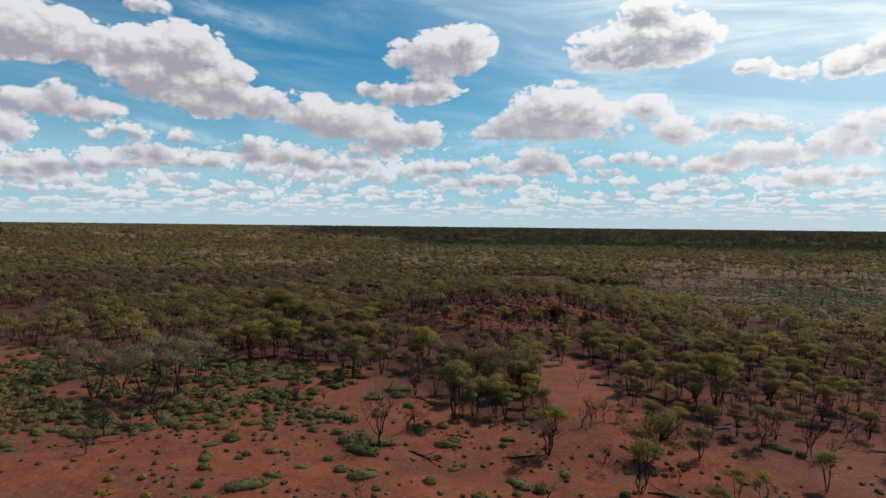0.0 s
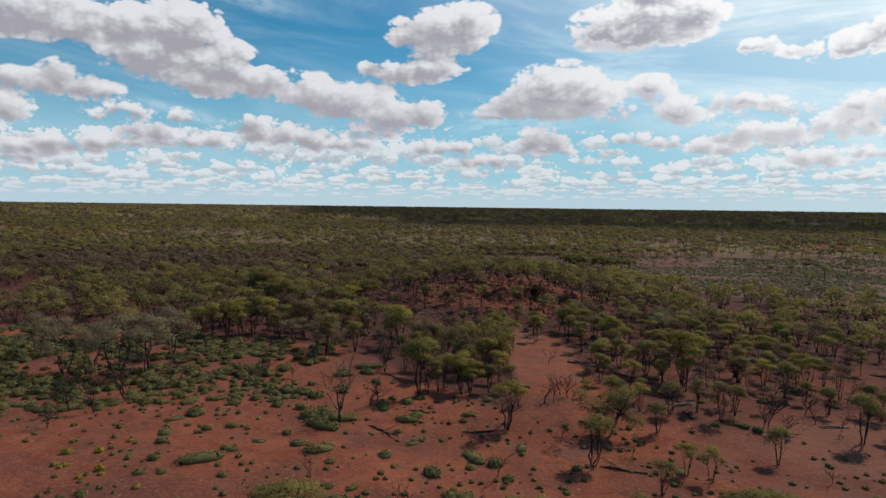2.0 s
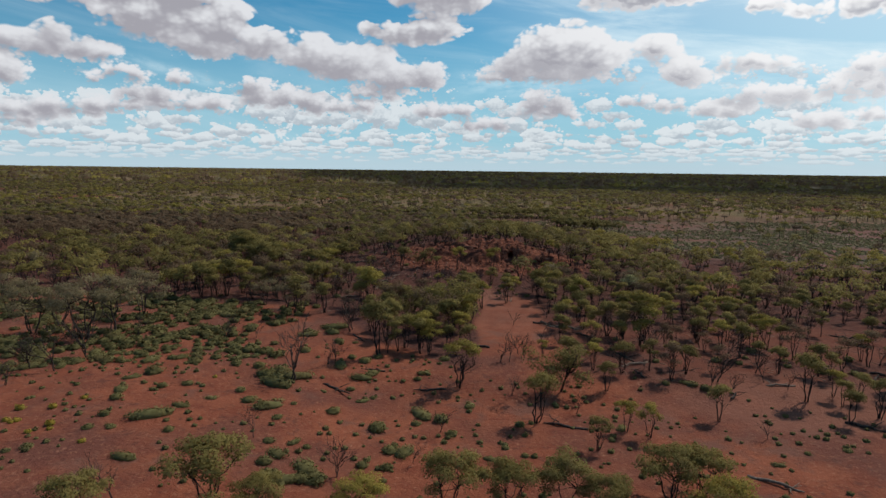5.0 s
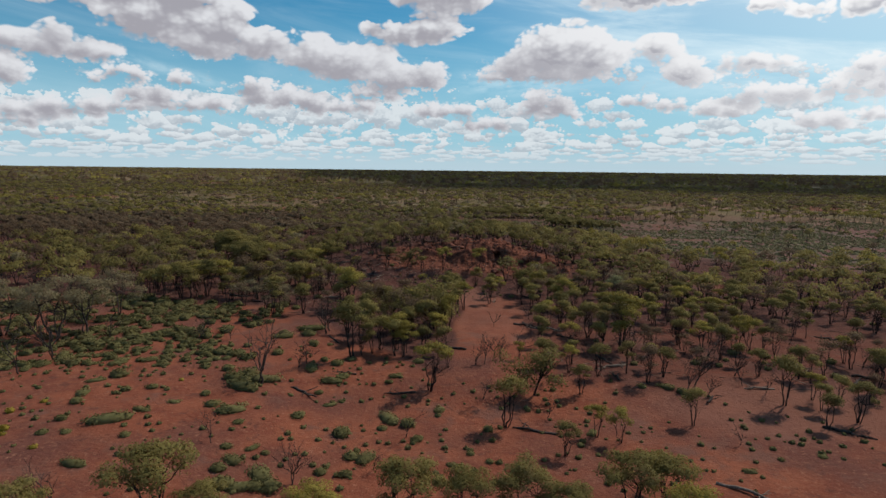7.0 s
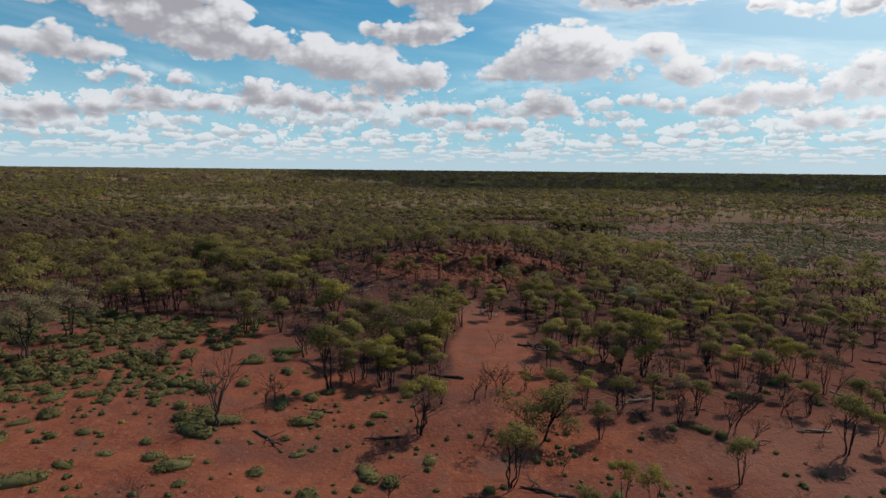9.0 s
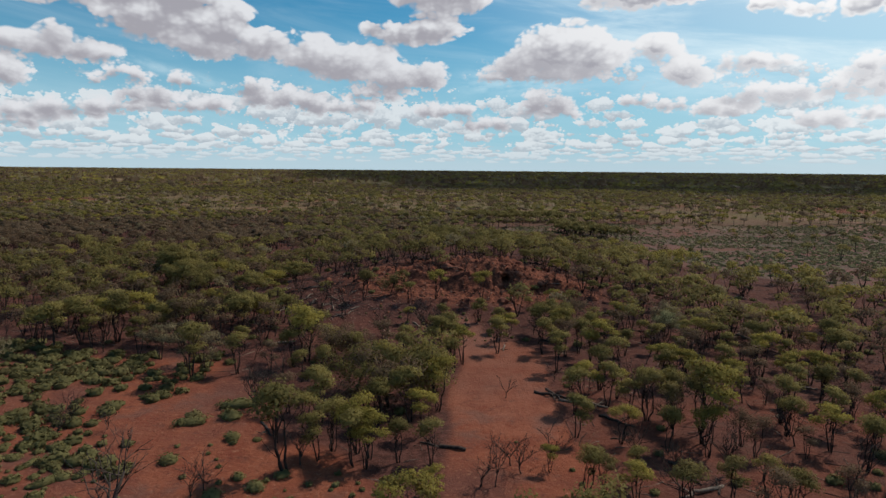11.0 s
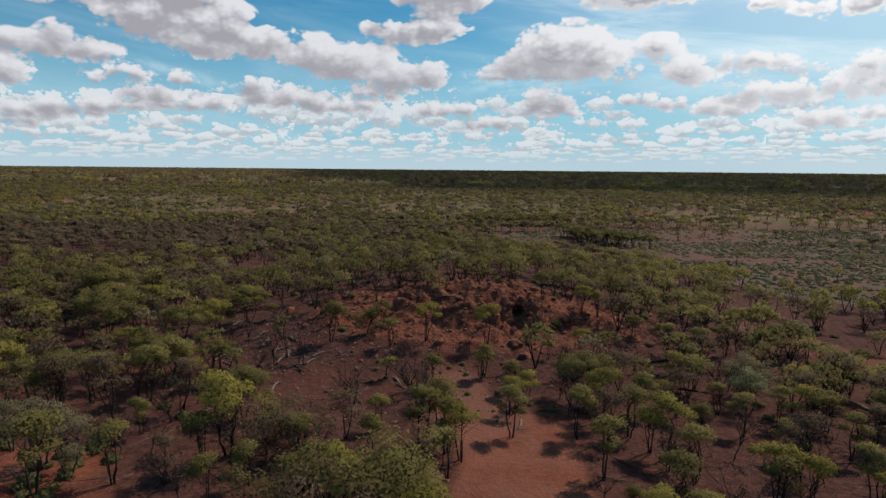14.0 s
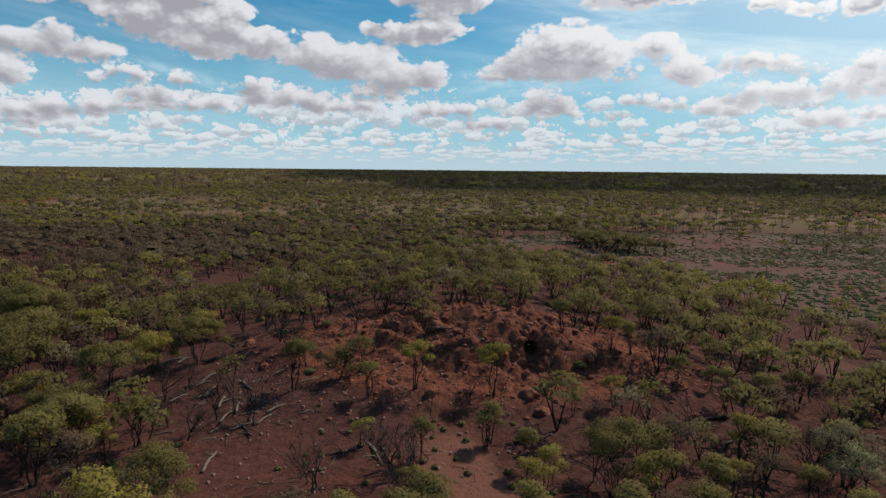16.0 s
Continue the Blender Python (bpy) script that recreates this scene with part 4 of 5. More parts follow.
salts = []
for i in range(6):
    salts.append(tagged(linked("saltbush", tri_mesh("saltbush", *bush_shape(dice, (0.75, 0.8, 0.6)[i % 3], (0.42, 0.40, 0.46)[i % 3], 520, 0.11, (1.0, 1.5, 1.15, 1.0, 1.9, 1.0)[i])), SALT), "low rounded green saltbush on red soil", "bush", "saltbushes on the flat"))
salt = Kind(salts)

logs = []
for i in range(4):
    rng = dice
    body = tube(bent(rng, (-1.5, 0, 0.1), (1.5, rng.normal(0, 0.2), 0.12), 6, 0.12), [0.11, 0.12, 0.11, 0.1, 0.09, 0.07, 0.04], 6)
    stub = [tube(bent(rng, (rng.uniform(-0.5, 1), 0, 0.12), (rng.uniform(0.2, 1.6), rng.choice((-1, 1)) * rng.uniform(0.5, 1.1), rng.uniform(0.1, 0.5)), 3, 0.08), [0.05, 0.04, 0.03, 0.012], 4) for _ in range(3)]
    mat = PALE_WOOD if i == 3 else DEAD_WOOD
    logs.append(thing("fallen_log", [("log", body, mat)] + [("branch", one, mat) for one in stub],
                      ("weathered grey" if i == 3 else "charred dark grey") + " fallen log with broken side branches on the ground", "log", "fallen logs"))
fallen = Kind(logs)

taken = []
for i, (x, y, h) in enumerate(GREEN):
    if x < -12 and y > 95:
        broad.plant(i % 2, x, y, h / 4.8, dice.uniform(0, 360))
        taken += [(x, y), (x - 1, y), (x + 1, y)]
        continue
    mulga.plant((2, 6, 8, 0)[i % 4] if x < 0 and y > 85 else (i * 3) % 8 if i % 9 else 9, x, y, h / 4.4, dice.uniform(0, 360), (dice.normal(0, 3), dice.normal(0, 3)))
    taken.append((x, y))
for i, (x, y, h) in enumerate(WIDE_TREES):
    broad.plant(2 if y > 80 else (0, 0, 1, 0, 2)[i % 5], x, y, h / 4.5, dice.uniform(0, 360))
    taken += [(x, y), (x - 1.2, y), (x + 1.2, y)]
bleached.plant(0, *BLEACHED, 0.42, 30)
for i, (x, y, h) in enumerate(PAN_TREES):
    mulga.plant((1, 2, 4, 6)[i % 4], x, y, h / 4.4, dice.uniform(0, 360))
for i, (x, y, h) in enumerate(DEAD):
    dead.plant(i, x, y, h / 4.0, dice.uniform(0, 360), (dice.normal(0, 3), dice.normal(0, 3)))
    taken.append((x, y))
for i, (x, y, h) in enumerate(GREY_TREES):
    grey.plant(2 if 6 <= i < 7 else i % 2, x, y, h / 4.4, dice.uniform(0, 360))
    taken.append((x, y))
for i, (x, y, h) in enumerate(BUSH):
    shrub.plant(i, x, y, h / 3.4, dice.uniform(0, 360))
    taken.append((x, y))
for i, (x, y, h) in enumerate(SALTBUSH):
    salt.plant(i, x, y, float(np.clip(h / 0.7, 0.5, 1.5)), dice.uniform(0, 360))
for i in range(38):  # bleached timber felled over the dark shoulder beside the mound
    fallen.plant(3, -9.5 + dice.normal(0, 5.0), 105.5 + dice.normal(0, 4.5), dice.uniform(0.45, 0.95), dice.normal(60, 30), sink=0.03)
for i, (x, y, h) in enumerate(LOG):
    fallen.plant(i, x, y, dice.uniform(0.6, 1.2), dice.uniform(0, 360), sink=0.05)
taken += [(15.5, 108.5), (15.0, 106.5), (14.6, 104.5), (15.7, 110.5)]
taken = np.array(taken)


def scatter(x0, x1, y0, y1, gap, chance):
    """Places on a shaken grid, kept with the chance given by a function of x and y."""
    px, py = np.meshgrid(np.arange(x0, x1, gap), np.arange(y0, y1, gap))
    px = px.ravel() + dice.uniform(-0.48, 0.48, px.size) * gap
    py = py.ravel() + dice.uniform(-0.48, 0.48, py.size) * gap
    keep = dice.random(px.size) < chance(px, py)
    return px[keep], py[keep]


def clear_of(px, py, gap):
    return np.hypot(px[:, None] - taken[None, :, 0], py[:, None] - taken[None, :, 1]).min(1) > gap


def in_sight(px, py):
    """The wedge of country that lies ahead, with a margin."""
    return np.abs(px - 6) < 0.80 * py + 16


# the woodland: single trees where it is near
px, py = scatter(-75, 95, 54, 134, 2.5, lambda x, y: 0.85 * tree_cover(x, y) * in_sight(x, y))
ok = clear_of(px, py, 1.7)
px, py = px[ok], py[ok]
order = np.argsort(py + 0.35 * np.abs(px - 10))
px, py = px[order], py[order]
single = 0
rest = []
for x, y in zip(px, py):
    lot = dice.random()
    brown_share = 0.34 if x < 2 and y > 92 else 0.14
    if lot < (0.42 if x > 18 and y < 82 else 0.55 if burnt(x, y) > 0.4 else 0.2) and dead.count < 205:
        dead.plant(int(dice.integers(7)), x, y, dice.uniform(0.5, 1.0), dice.uniform(0, 360))
    elif single < 200:
        which = 8 if lot > 1 - brown_share else int(dice.integers(8))
        mulga.plant(which, x, y, dice.uniform(0.85, 1.25) if x < -13 else dice.uniform(0.5, 0.85) if x > 18 and y < 80 else dice.uniform(0.6, 1.0), dice.uniform(0, 360), (dice.normal(0, 3), dice.normal(0, 3)))
        single += 1
    else:
        rest.append((x, y))


def crowd(name, templates, places, scales, label, category, mats):
    """Countless plants as joined geometry: templates (points, triangles, slot) set down at all places."""
    v_all, f_all, m_all, n_all, base = [], [], [], [], 0
    px_, py_ = places
    which = dice.integers(len(templates), size=len(px_))
    z = ground_height(px_, py_)
    for n, (tv, tf, tn, slots) in enumerate(templates):
        mine = np.flatnonzero(which == n)
        if not len(mine):
            continue
        a = dice.uniform(0, 6.283, len(mine))
        s = scales[mine][:, None]
        x = (tv[None, :, 0] * np.cos(a)[:, None] - tv[None, :, 1] * np.sin(a)[:, None]) * s + px_[mine][:, None]
        y = (tv[None, :, 0] * np.sin(a)[:, None] + tv[None, :, 1] * np.cos(a)[:, None]) * s + py_[mine][:, None]
        zz = tv[None, :, 2] * s + z[mine][:, None]
        v_all.append(np.stack([x, y, zz], -1).reshape(-1, 3))
        f_all.append((tf[None] + (np.arange(len(mine)) * len(tv))[:, None, None]).reshape(-1, 3) + base)
        ca, sa = np.cos(a)[:, None], np.sin(a)[:, None]
        n_all.append(np.stack([tn[None, :, 0] * ca - tn[None, :, 1] * sa, tn[None, :, 0] * sa + tn[None, :, 1] * ca, np.repeat(tn[None, :, 2], len(mine), 0)], -1).reshape(-1, 3))
        m_all.append(np.tile(slots, len(mine)))
        base += len(mine) * len(tv)
    me = tri_mesh(name, np.concatenate(v_all), np.concatenate(f_all), np.concatenate(n_all))
    ob = new(name, me)
    for m in mats:
        me.materials.append(m)
    me.polygons.foreach_set("material_index", np.concatenate(m_all).astype(np.int32))
    return tagged(ob, label, category, kind="stuff")


def triangles(v, f):
    """Points and faces as arrays of triangles."""
    tris = [(face[0], face[i], face[i + 1]) for face in f for i in range(1, len(face) - 1)]
    return np.array([tuple(p) for p in v], float), np.array(tris, int)


def small_tree(leaves, size, sides=3, spread=1.4, stems=3):
    """A simpler tree for the distance: slot 0 bark, slot 1 leaves."""
    rng = dice
    clumps, wood = [], []
    for i in range(6):
        a, r = i * 2.4 + rng.normal(0, 0.3), spread * math.sqrt((i + 0.2) / 6)
        clumps.append((Vector((math.cos(a) * r, math.sin(a) * r, 3.1 - 1.1 * (r / spread) ** 2 * rng.uniform(0.6, 1.3))), rng.uniform(0.6, 0.95), rng.uniform(0.42, 0.62)))
    for s in range(stems):
        a = s * 2.1 + rng.normal(0, 0.4)
        wood.append(tube(bent(rng, (0, 0, -0.1), (math.cos(a) * 0.9, math.sin(a) * 0.9, 2.6), 2 if stems > 1 else 1, 0.1), [0.065, 0.05, 0.03][: 3 if stems > 1 else 2], sides))
    tv, tf = triangles(*joined(wood))
    lv, lf, ln = leaf_cloud(rng, clumps, leaves, size)
    ln = ln * 0.75 + (0, 0, 0.45)
    ln /= np.linalg.norm(ln, axis=1)[:, None]
    return np.concatenate([tv, lv]), np.concatenate([tf, lf + len(tv)]), np.concatenate([point_normals(tv, tf), ln]), np.r_[np.zeros(len(tf)), np.ones(len(lf))]


def crown_tree(lumps, leaves, size, spread, high):
    """A tree for the distance: rounded uneven clumps of foliage with leaf sprays round them, on a short dark stem."""
    ring = 2 * math.pi * np.arange(6) / 6
    ball = np.concatenate([np.stack([np.cos(ring), np.sin(ring), 0 * ring], -1), [(0, 0, 1), (0, 0, -0.5)]])
    sides = np.array([(i, (i + 1) % 6, 6) for i in range(6)] + [((i + 1) % 6, i, 7) for i in range(6)])
    tv, tf = triangles(*tube([(0, 0, -0.1), (0.1, 0.05, high * 0.7)], [0.10, 0.06], 3))
    vs, fs, ns, pads, count = [tv], [tf], [point_normals(tv, tf)], [], len(tv)
    for i in range(lumps):
        a, r = i * 2.4 + dice.normal(0, 0.5), spread * math.sqrt((i + 0.2) / lumps) * dice.uniform(0.6, 0.9)
        w, h = spread * dice.uniform(0.42, 0.62), high * dice.uniform(0.10, 0.15)
        at = np.array((math.cos(a) * r, math.sin(a) * r, high * dice.uniform(0.68, 0.84)))
        vs.append(ball * (1 + dice.normal(0, 0.16, (len(ball), 1))) * (w, w, h) + at)
        fs.append(sides + count)
        ns.append(ball * 0.5 + (0.1, 0.05, 0.6))
        count += len(ball)
        pads.append((Vector(at), w * 1.2, h * 1.9))
    lv, lf, ln = leaf_cloud(dice, pads, leaves, size)
    vs.append(lv)
    fs.append(lf + count)
    ns.append(ln)
    n = np.concatenate(ns)
    return np.concatenate(vs), np.concatenate(fs), n / np.linalg.norm(n, axis=1)[:, None], np.r_[np.zeros(len(tf)), np.ones(sum(map(len, fs)) - len(tf))]


def far_clump(leaves, size, w, h):
    """A thicket in the far distance: leaves alone, down to the ground."""
    clumps = [(Vector((dice.normal(0, w * 0.5), dice.normal(0, w * 0.5), h * dice.uniform(0.35, 0.7))), w * dice.uniform(0.5, 0.8), h * 0.35) for _ in range(4)]
    v, f, n = leaf_cloud(dice, clumps, leaves, size, 0.3)
    n = n * 0.7 + (0, 0, 0.5)
    n /= np.linalg.norm(n, axis=1)[:, None]
    return v, f, n, np.ones(len(f))


def woods(name, px_, py_, make, lot_size, label):
    """One wood split by leaf colour: olive, golden, deep and brown stands lie in patches."""
    mood = soft_noise(px_ / 60, py_ / 38, 51) + 0.14 * ease((px_ - 30) / 30) + dice.normal(0, 0.16, len(px_))
    brown = ((px_ < 2) & (py_ > 92) & (py_ < 240)) * 0.12 + 0.72 * scorched(px_, py_) + np.where(py_ > 640, 0.46, np.where(py_ > 240, 0.24, 0.08))
    is_brown = dice.random(len(px_)) < brown + 0.06
    is_grey = dice.random(len(px_)) < np.where(py_ > 640, 0.14, np.where(py_ > 200, 0.06, 0.03))
    is_brown &= ~is_grey
    mood = np.where(is_grey, 9.0, mood)
    for mat, tone, pick in ((GREY, "greyish", is_grey), (BROWN, "brownish", is_brown), (DEEP, "deep green", ~is_brown & (mood < 0.36)), (OLIVE, "olive green", ~is_brown & (mood >= 0.36) & (mood < 0.69)), (GOLDEN, "yellow-green", ~is_brown & ~is_grey & (mood >= 0.69))):
        if pick.any():
            crowd(name, [make() for _ in range(6)], (px_[pick], py_[pick]), dice.uniform(0.65, 1.15, int(pick.sum())) * lot_size, f"{tone} {label}", "woodland", [BARK, mat])


rest = np.array(rest)
qx, qy = scatter(-235, 250, 134, 300, 3.2, lambda x, y: 0.86 * tree_cover(x, y) * in_sight(x, y))
qx, qy = np.r_[rest[:, 0], qx], np.r_[rest[:, 1], qy]
gx_, gy_ = scatter(8, 48, 294, 308, 3.0, lambda x, y: 0.9 + 0 * x)
hx_, hy_ = scatter(34, 62, 218, 270, 3.0, lambda x, y: (np.abs(x - 49 + 0.3 * (y - 236)) < 6.5) & (y > 222) & (y < 258))
crowd("mulga_woodland", [small_tree(170, 0.46, spread=1.9) for _ in range(4)], (np.r_[gx_, hx_], np.r_[gy_, hy_]), dice.uniform(1.0, 1.4, len(gx_) + len(hx_)), "dark green grove on the edge of the clay pan", "woodland", [BARK, DEEP])
near_wood = qy < 178
woods("mulga_woodland", qx[near_wood], qy[near_wood], lambda: small_tree(230, 0.27, spread=1.35), 1.05, "mulga woodland on leaf-littered red ground")
woods("mulga_woodland", qx[~near_wood], qy[~near_wood], lambda: crown_tree(3, 60, 0.46, 1.75, 3.7), 1.0, "mulga woodland behind the mound")
qx, qy = scatter(-640, 660, 300, 800, 5.0, lambda x, y: 0.8 * (0.15 + 0.85 * tree_cover(x, y)) * in_sight(x, y))
woods("distant_woodland", qx, qy, lambda: crown_tree(2, 24, 0.80, 2.3, 3.4), 1.1, "scrub woodland in the middle distance")
qx, qy = scatter(-3900, 3900, 800, 4850, 36, lambda x, y: 0.85 * in_sight(x, y))
woods("far_woodland", qx, qy, lambda: far_clump(15, 7.6, 13.0, 4.4), 1.0, "scrub plain reaching to the horizon")


def with_slots(shape):
    return (*shape, np.zeros(len(shape[1])))


# saltbush on the flat: single bushes near, the rest joined
px, py = scatter(-62, -4, 46, 102, 1.1, lambda x, y: 0.92 * np.clip(salt_field(x, y) * 1.1 - 0.08, 0, 1) * (0.25 + 0.75 * ease((soft_noise(x / 4, y / 3, 61) - 0.24) / 0.2)))
near_flat = np.argsort(py + 0.3 * np.abs(px + 18))
for i in near_flat[:225]:
    salt.plant(int(dice.integers(6)), px[i], py[i], dice.uniform(0.5, 1.15), dice.uniform(0, 360))
px, py = px[near_flat[225:]], py[near_flat[225:]]
sx, sy = scatter(-45, 70, 58, 134, 2.6, lambda x, y: 0.22 * tree_cover(x, y))
px, py = np.r_[px, sx], np.r_[py, sy]
crowd("saltbush_cover", [with_slots(bush_shape(dice, 0.75, 0.5, 120, 0.24)) for _ in range(5)], (px, py), np.r_[dice.uniform(0.55, 1.25, len(px) - len(sx)), dice.uniform(0.45, 1.0, len(sx))], "grey-green saltbush carpet on red earth", "bushes", [SALT])
px, py = scatter(0, 330, 125, 330, 1.7, lambda x, y: np.clip(pan(x, y) * 1.3, 0, 1) * in_sight(x, y) * (0.25 + 0.7 * ease((soft_noise(x / 16, y / 9, 63) - 0.3) / 0.2)) * (1 - 0.8 * opening(x, y)))
crowd("pan_bushes", [with_slots(bush_shape(dice, 0.8, 0.24, 12, 0.46)) for _ in range(4)], (px, py), dice.uniform(0.6, 1.3, len(px)), "low grey-green bushes over an open clay pan", "bushes", [PAN_SALT])
# tufts on the open red earth
px, py = scatter(-35, 48, 32, 108, 0.9, lambda x, y: 0.36 * np.maximum(bare(x, y) * ease((70 - y) / 6), 0.5 * slope_below(x, y)) * ease((soft_noise(x / 5, y / 5, 65) - 0.2) / 0.5))
crowd("dry_tufts", [with_slots(bush_shape(dice, 0.28, 0.2, 22, 0.14)) for _ in range(4)], (px, py), dice.uniform(0.5, 1.3, len(px)), "small dry grass tufts dotted over red earth", "tufts", [SALT])


def stick(rng, long_):
    return triangles(*tube(bent(rng, (-long_ / 2, 0, 0.03), (long_ / 2, rng.normal(0, 0.1), 0.06), 2, 0.05), [0.028, 0.022, 0.01], 3))


px, py = scatter(-50, 65, 58, 132, 0.9, lambda x, y: 0.30 * np.clip(tree_cover(x, y) + 0.5 * rocky(x, y) + 0.6 * slope_below(x, y) + 0.8 * burnt(x, y), 0, 1))
for mat, tone, half in ((PALE_WOOD, "bleached", 0), (DEAD_WOOD, "dark", 1)):
    shapes = [stick(dice, dice.uniform(0.6, 2.0)) for _ in range(6)]
    crowd("fallen_sticks", [(v, f, point_normals(v, f), np.zeros(len(f))) for v, f in shapes], (px[half::2], py[half::2]), dice.uniform(0.5, 1.4, len(px[half::2])), f"{tone} fallen sticks littering the woodland floor", "sticks", [mat])
px, py = scatter(-40, 60, 60, 132, 6.5, lambda x, y: 0.55 * tree_cover(x, y))
for x, y in [(px[i], py[i]) for i in dice.permutation(len(px))[:110]]:
    fallen.plant(int(dice.integers(4)), x, y, dice.uniform(0.5, 1.3), dice.uniform(0, 360), sink=0.05)

# small stones over the open slope, and yellow daisies on the clearing
px, py = scatter(-12, 30, 88, 112, 0.7, lambda x, y: 0.30 * np.clip(slope_below(x, y) + rocky(x, y), 0, 1))
pebbles = []
for i in range(5):
    v, f = triangles(*tube([(-0.07, 0, 0), (-0.03, 0, 0.03), (0.04, 0.01, 0.035), (0.08, 0, 0)], [0.02, 0.06, 0.055, 0.02], 5))
    pebbles.append((v * dice.uniform(0.7, 1.4, 3), f, point_normals(v, f), np.zeros(len(f))))
crowd("pale_pebbles", pebbles, (px, py), dice.uniform(0.5, 1.6, len(px)), "pale stone chips scattered on the brown slope", "stones", [PEBBLE])
daisies = []
for i in range(3):
    daisies.append(tagged(linked("daisy_bush", tri_mesh("daisy_bush", *bush_shape(dice, 0.4, 0.35, 170, 0.1)), DAISY), "small bright yellow flowering bush on red soil", "flowers", "yellow flowers on the clearing"))
daisy = Kind(daisies)
for i, (x, y) in enumerate(DAISIES):
    daisy.plant(i, x, y, dice.uniform(0.6, 1.2), dice.uniform(0, 360))


# ---------------------------------------------------------------- the rocky mound


def rock_shape(rng, r=0.5, cuts=2):
    bm = bmesh.new()
    bmesh.ops.create_icosphere(bm, subdivisions=cuts, radius=r)
    shift = Vector(rng.uniform(0, 50, 3))
    squash = Vector((rng.uniform(0.8, 1.25), rng.uniform(0.7, 1.1), rng.uniform(0.55, 0.85)))
    for v in bm.verts:
        n = noise.noise(v.co / r * 1.1 + shift) * 0.42 + noise.noise(v.co / r * 2.7 + shift) * 0.16
        v.co = v.co * (1 + n) * squash
    return bm


stones = []
for i in range(6):
    bm = rock_shape(dice, 0.5, 3)
    me = bpy.data.meshes.new("boulder")
    bm.to_mesh(me)
    bm.free()
    stones.append(tagged(linked("boulder", me, ROCK), "rough weathered red boulder on the rocky mound", "rock", "boulders of the mound"))
boulder = Kind(stones)
px, py = scatter(-14, 36, 102, 128, 1.5, lambda x, y: 0.5 * np.clip(rocky(x, y) * 1.3 - 0.15, 0, 1))
for x, y in list(zip(px, py))[:190]:
    if abs(x - MOUTH.x) < 1.3 and abs(y - MOUTH.y) < 1.6:
        continue
    boulder.plant(int(dice.integers(6)), x, y, 0.35 + 1.5 * dice.random() ** 2.5, dice.uniform(0, 360), (dice.uniform(-25, 25), dice.uniform(-25, 25)), sink=-0.02)

px, py = scatter(-16, 38, 96, 130, 0.62, lambda x, y: 0.6 * np.clip(rocky(x, y) * 1.5 - 0.1, 0, 1))
chips = []
for i in range(6):
    bm = rock_shape(dice, 0.16, 1)
    bm.verts.index_update()
    cv, cf = np.array([tuple(v.co) for v in bm.verts]), np.array([[v.index for v in f.verts] for f in bm.faces])
    chips.append((cv, cf, point_normals(cv, cf), np.zeros(len(cf))))
    bm.free()
crowd("rubble", chips, (px, py), dice.uniform(0.4, 1.5, len(px)), "loose red rubble over the mound", "stones", [ROCK])

# boulders heaped round the mouth of the digging
for j in range(13):
    a = 2 * math.pi * j / 13
    r = 1.22 + 0.16 * math.sin(j * 2.3)
    x, z = MOUTH.x + math.cos(a) * r, MOUTH.z + math.sin(a) * r
    line = np.arange(107.0, 114.0, 0.05)
    y = float(line[np.argmin(np.abs(ground_height(np.full_like(line, x), line) - z))])
    copy_thing(stones[j % 6], pose(x, y, float(ground_height(x, y)), j * 40, j * 25, j * 70) @ Matrix.Scale((0.6 + 0.3 * math.sin(j * 1.7)) / stones[j % 6].scale[0], 4))


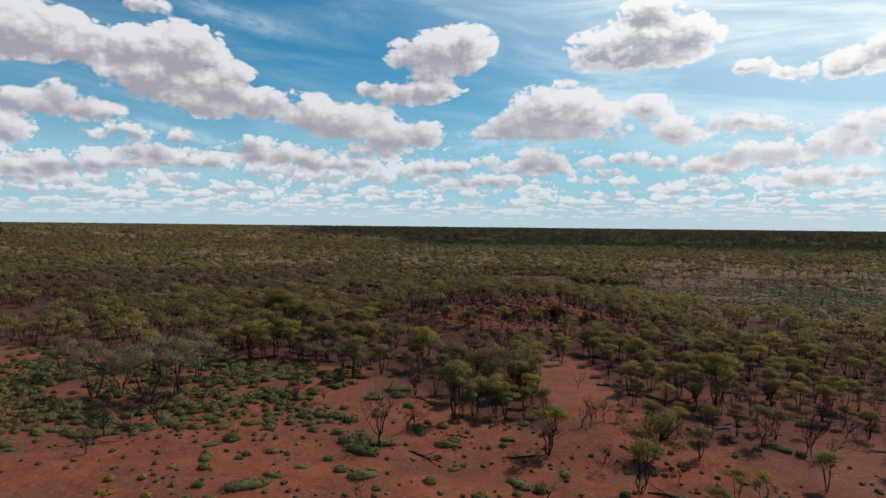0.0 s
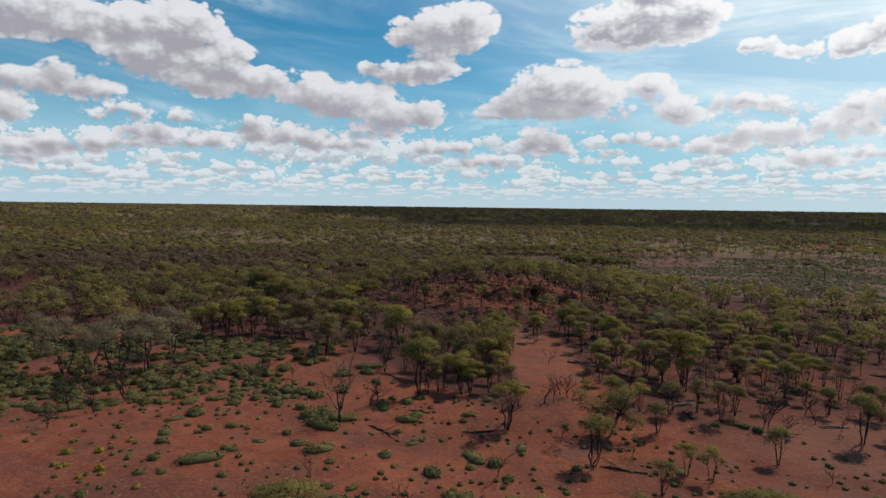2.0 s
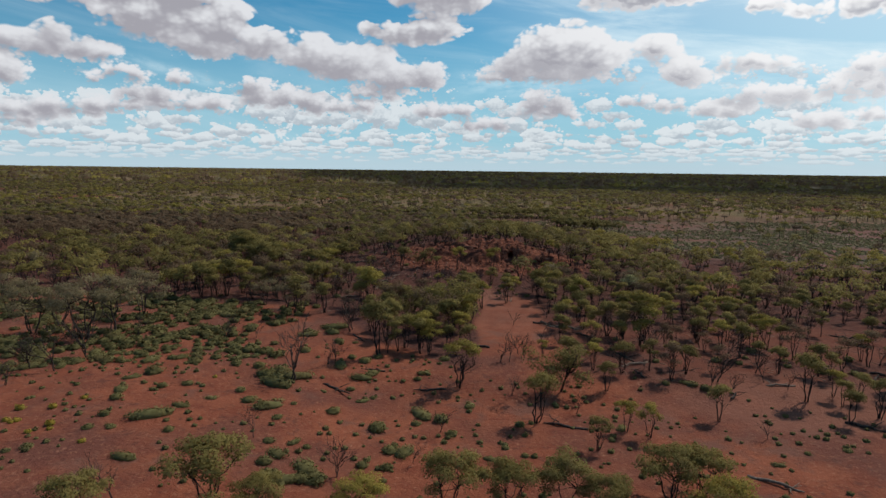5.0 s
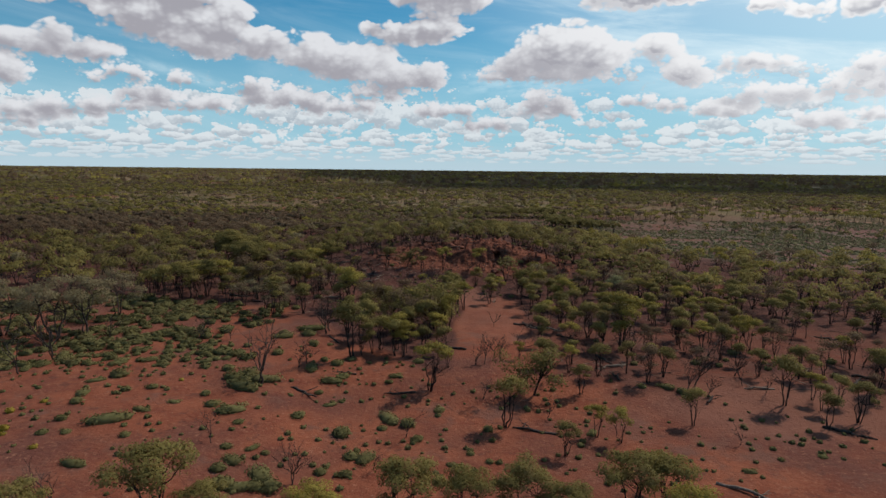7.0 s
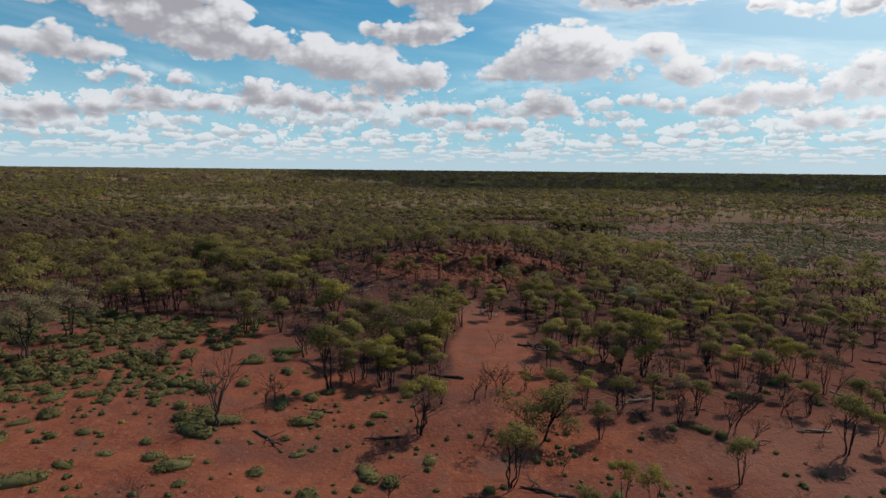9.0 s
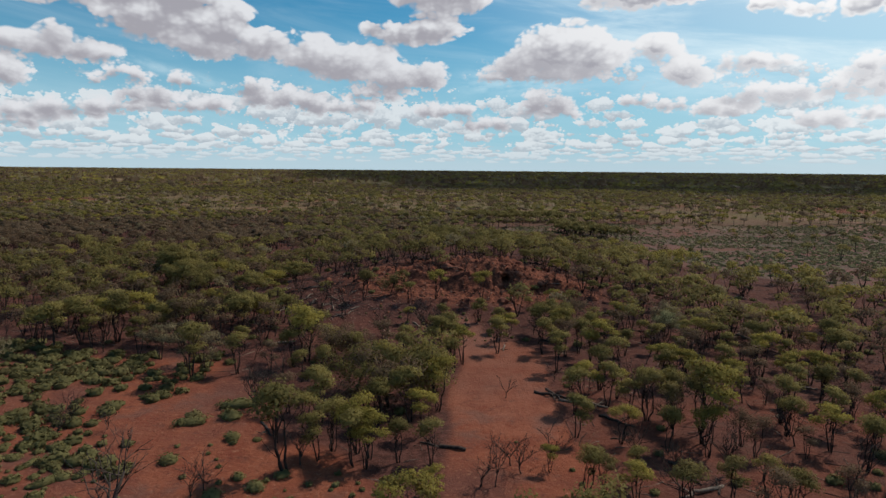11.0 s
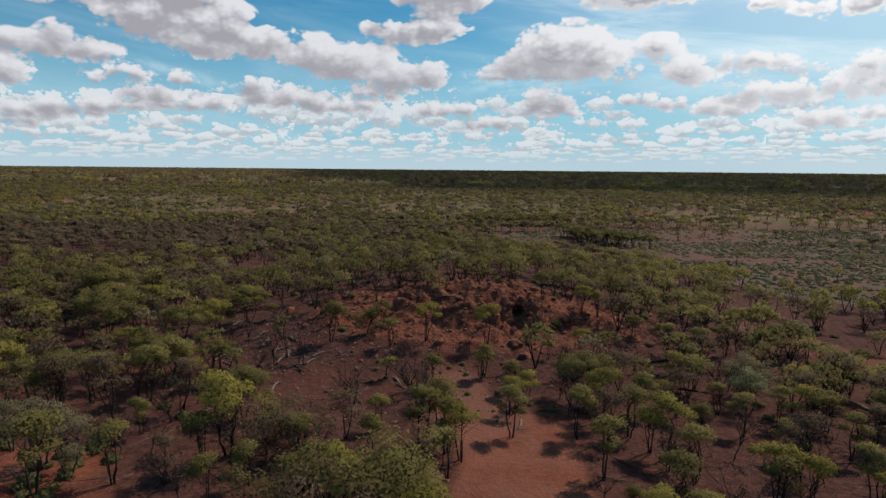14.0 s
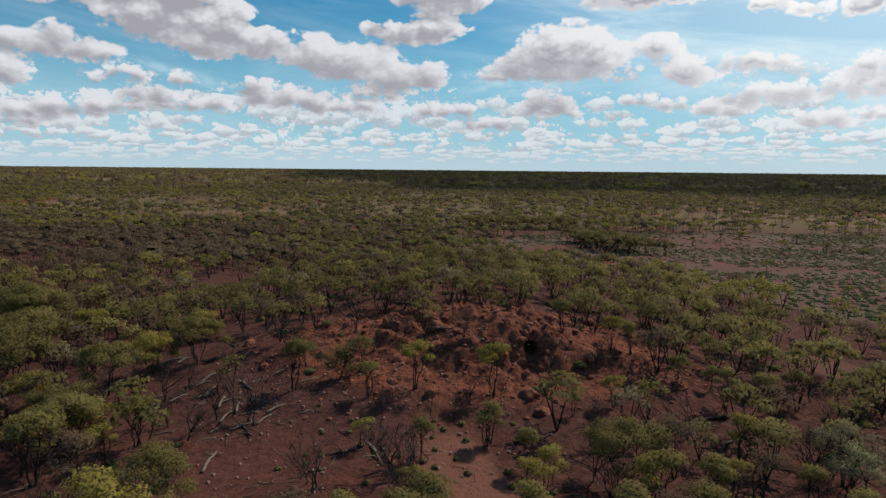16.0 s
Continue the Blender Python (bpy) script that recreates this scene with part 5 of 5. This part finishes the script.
# ---------------------------------------------------------------- a cloud high above, whose shadow lies over the far plain
HIGH = 2500.0
drift = (HIGH / math.tan(radians(SUN_HEIGHT)) * math.sin(radians(SUN_TURN)), HIGH / math.tan(radians(SUN_HEIGHT)) * math.cos(radians(SUN_TURN)))
cx, cy = np.meshgrid(np.arange(-1300, 4800, 50.0), np.arange(560, 4300, 50.0))
edge_near = 650 + 110 * (soft_noise(cx / 260, cy / 260, 71) - 0.5) - 0.3 * np.clip(cx - 150, 0, 450)
edge_left = -170 - 0.33 * (cy - 840) + 160 * (soft_noise(cx / 300, cy / 300, 73) - 0.5)
thick_ = np.minimum(np.minimum(cy - edge_near, cx - edge_left), 4250 - cy)
body = thick_ > 0
puff = np.sqrt(np.clip(thick_, 0, 400)) * 9 * (0.6 + 0.8 * soft_noise(cx / 170, cy / 170, 75))
n_pts = cx.size
idx = np.arange(n_pts).reshape(cx.shape)
cells = body[:-1, :-1] & body[:-1, 1:] & body[1:, 1:] & body[1:, :-1]
q = np.stack([idx[:-1, :-1], idx[:-1, 1:], idx[1:, 1:], idx[1:, :-1]], -1)[cells]
top_v = np.stack([cx.ravel() + drift[0], cy.ravel() + drift[1], HIGH + puff.ravel()], -1)
low_v = np.stack([cx.ravel() + drift[0], cy.ravel() + drift[1], np.full(n_pts, HIGH - 6.0)], -1)
cloud_mesh = mesh_of("cloud", np.concatenate([top_v, low_v]), np.concatenate([q, q[:, ::-1] + n_pts]), True)

WHITE_CLOUD = material("cloud_white", lambda n, w: n.mix(n.noise(w, 0.004, 4.0), (0.72, 0.72, 0.74), (0.86, 0.86, 0.88)), 1.0)
tree_ = WHITE_CLOUD.node_tree
out_ = [n for n in tree_.nodes if n.bl_idname == "ShaderNodeOutputMaterial"][0]
veiled, gap_ = tree_.nodes.new("ShaderNodeMixShader"), tree_.nodes.new("ShaderNodeBsdfTransparent")
veiled.inputs[0].default_value = 0.46  # some sunlight comes through
tree_.links.new(out_.inputs[0].links[0].from_socket, veiled.inputs[1])
tree_.links.new(gap_.outputs[0], veiled.inputs[2])
tree_.links.new(veiled.outputs[0], out_.inputs[0])
tagged(linked("cloud", cloud_mesh, WHITE_CLOUD), "broad flat-based white cloud shading the far plain", "cloud")
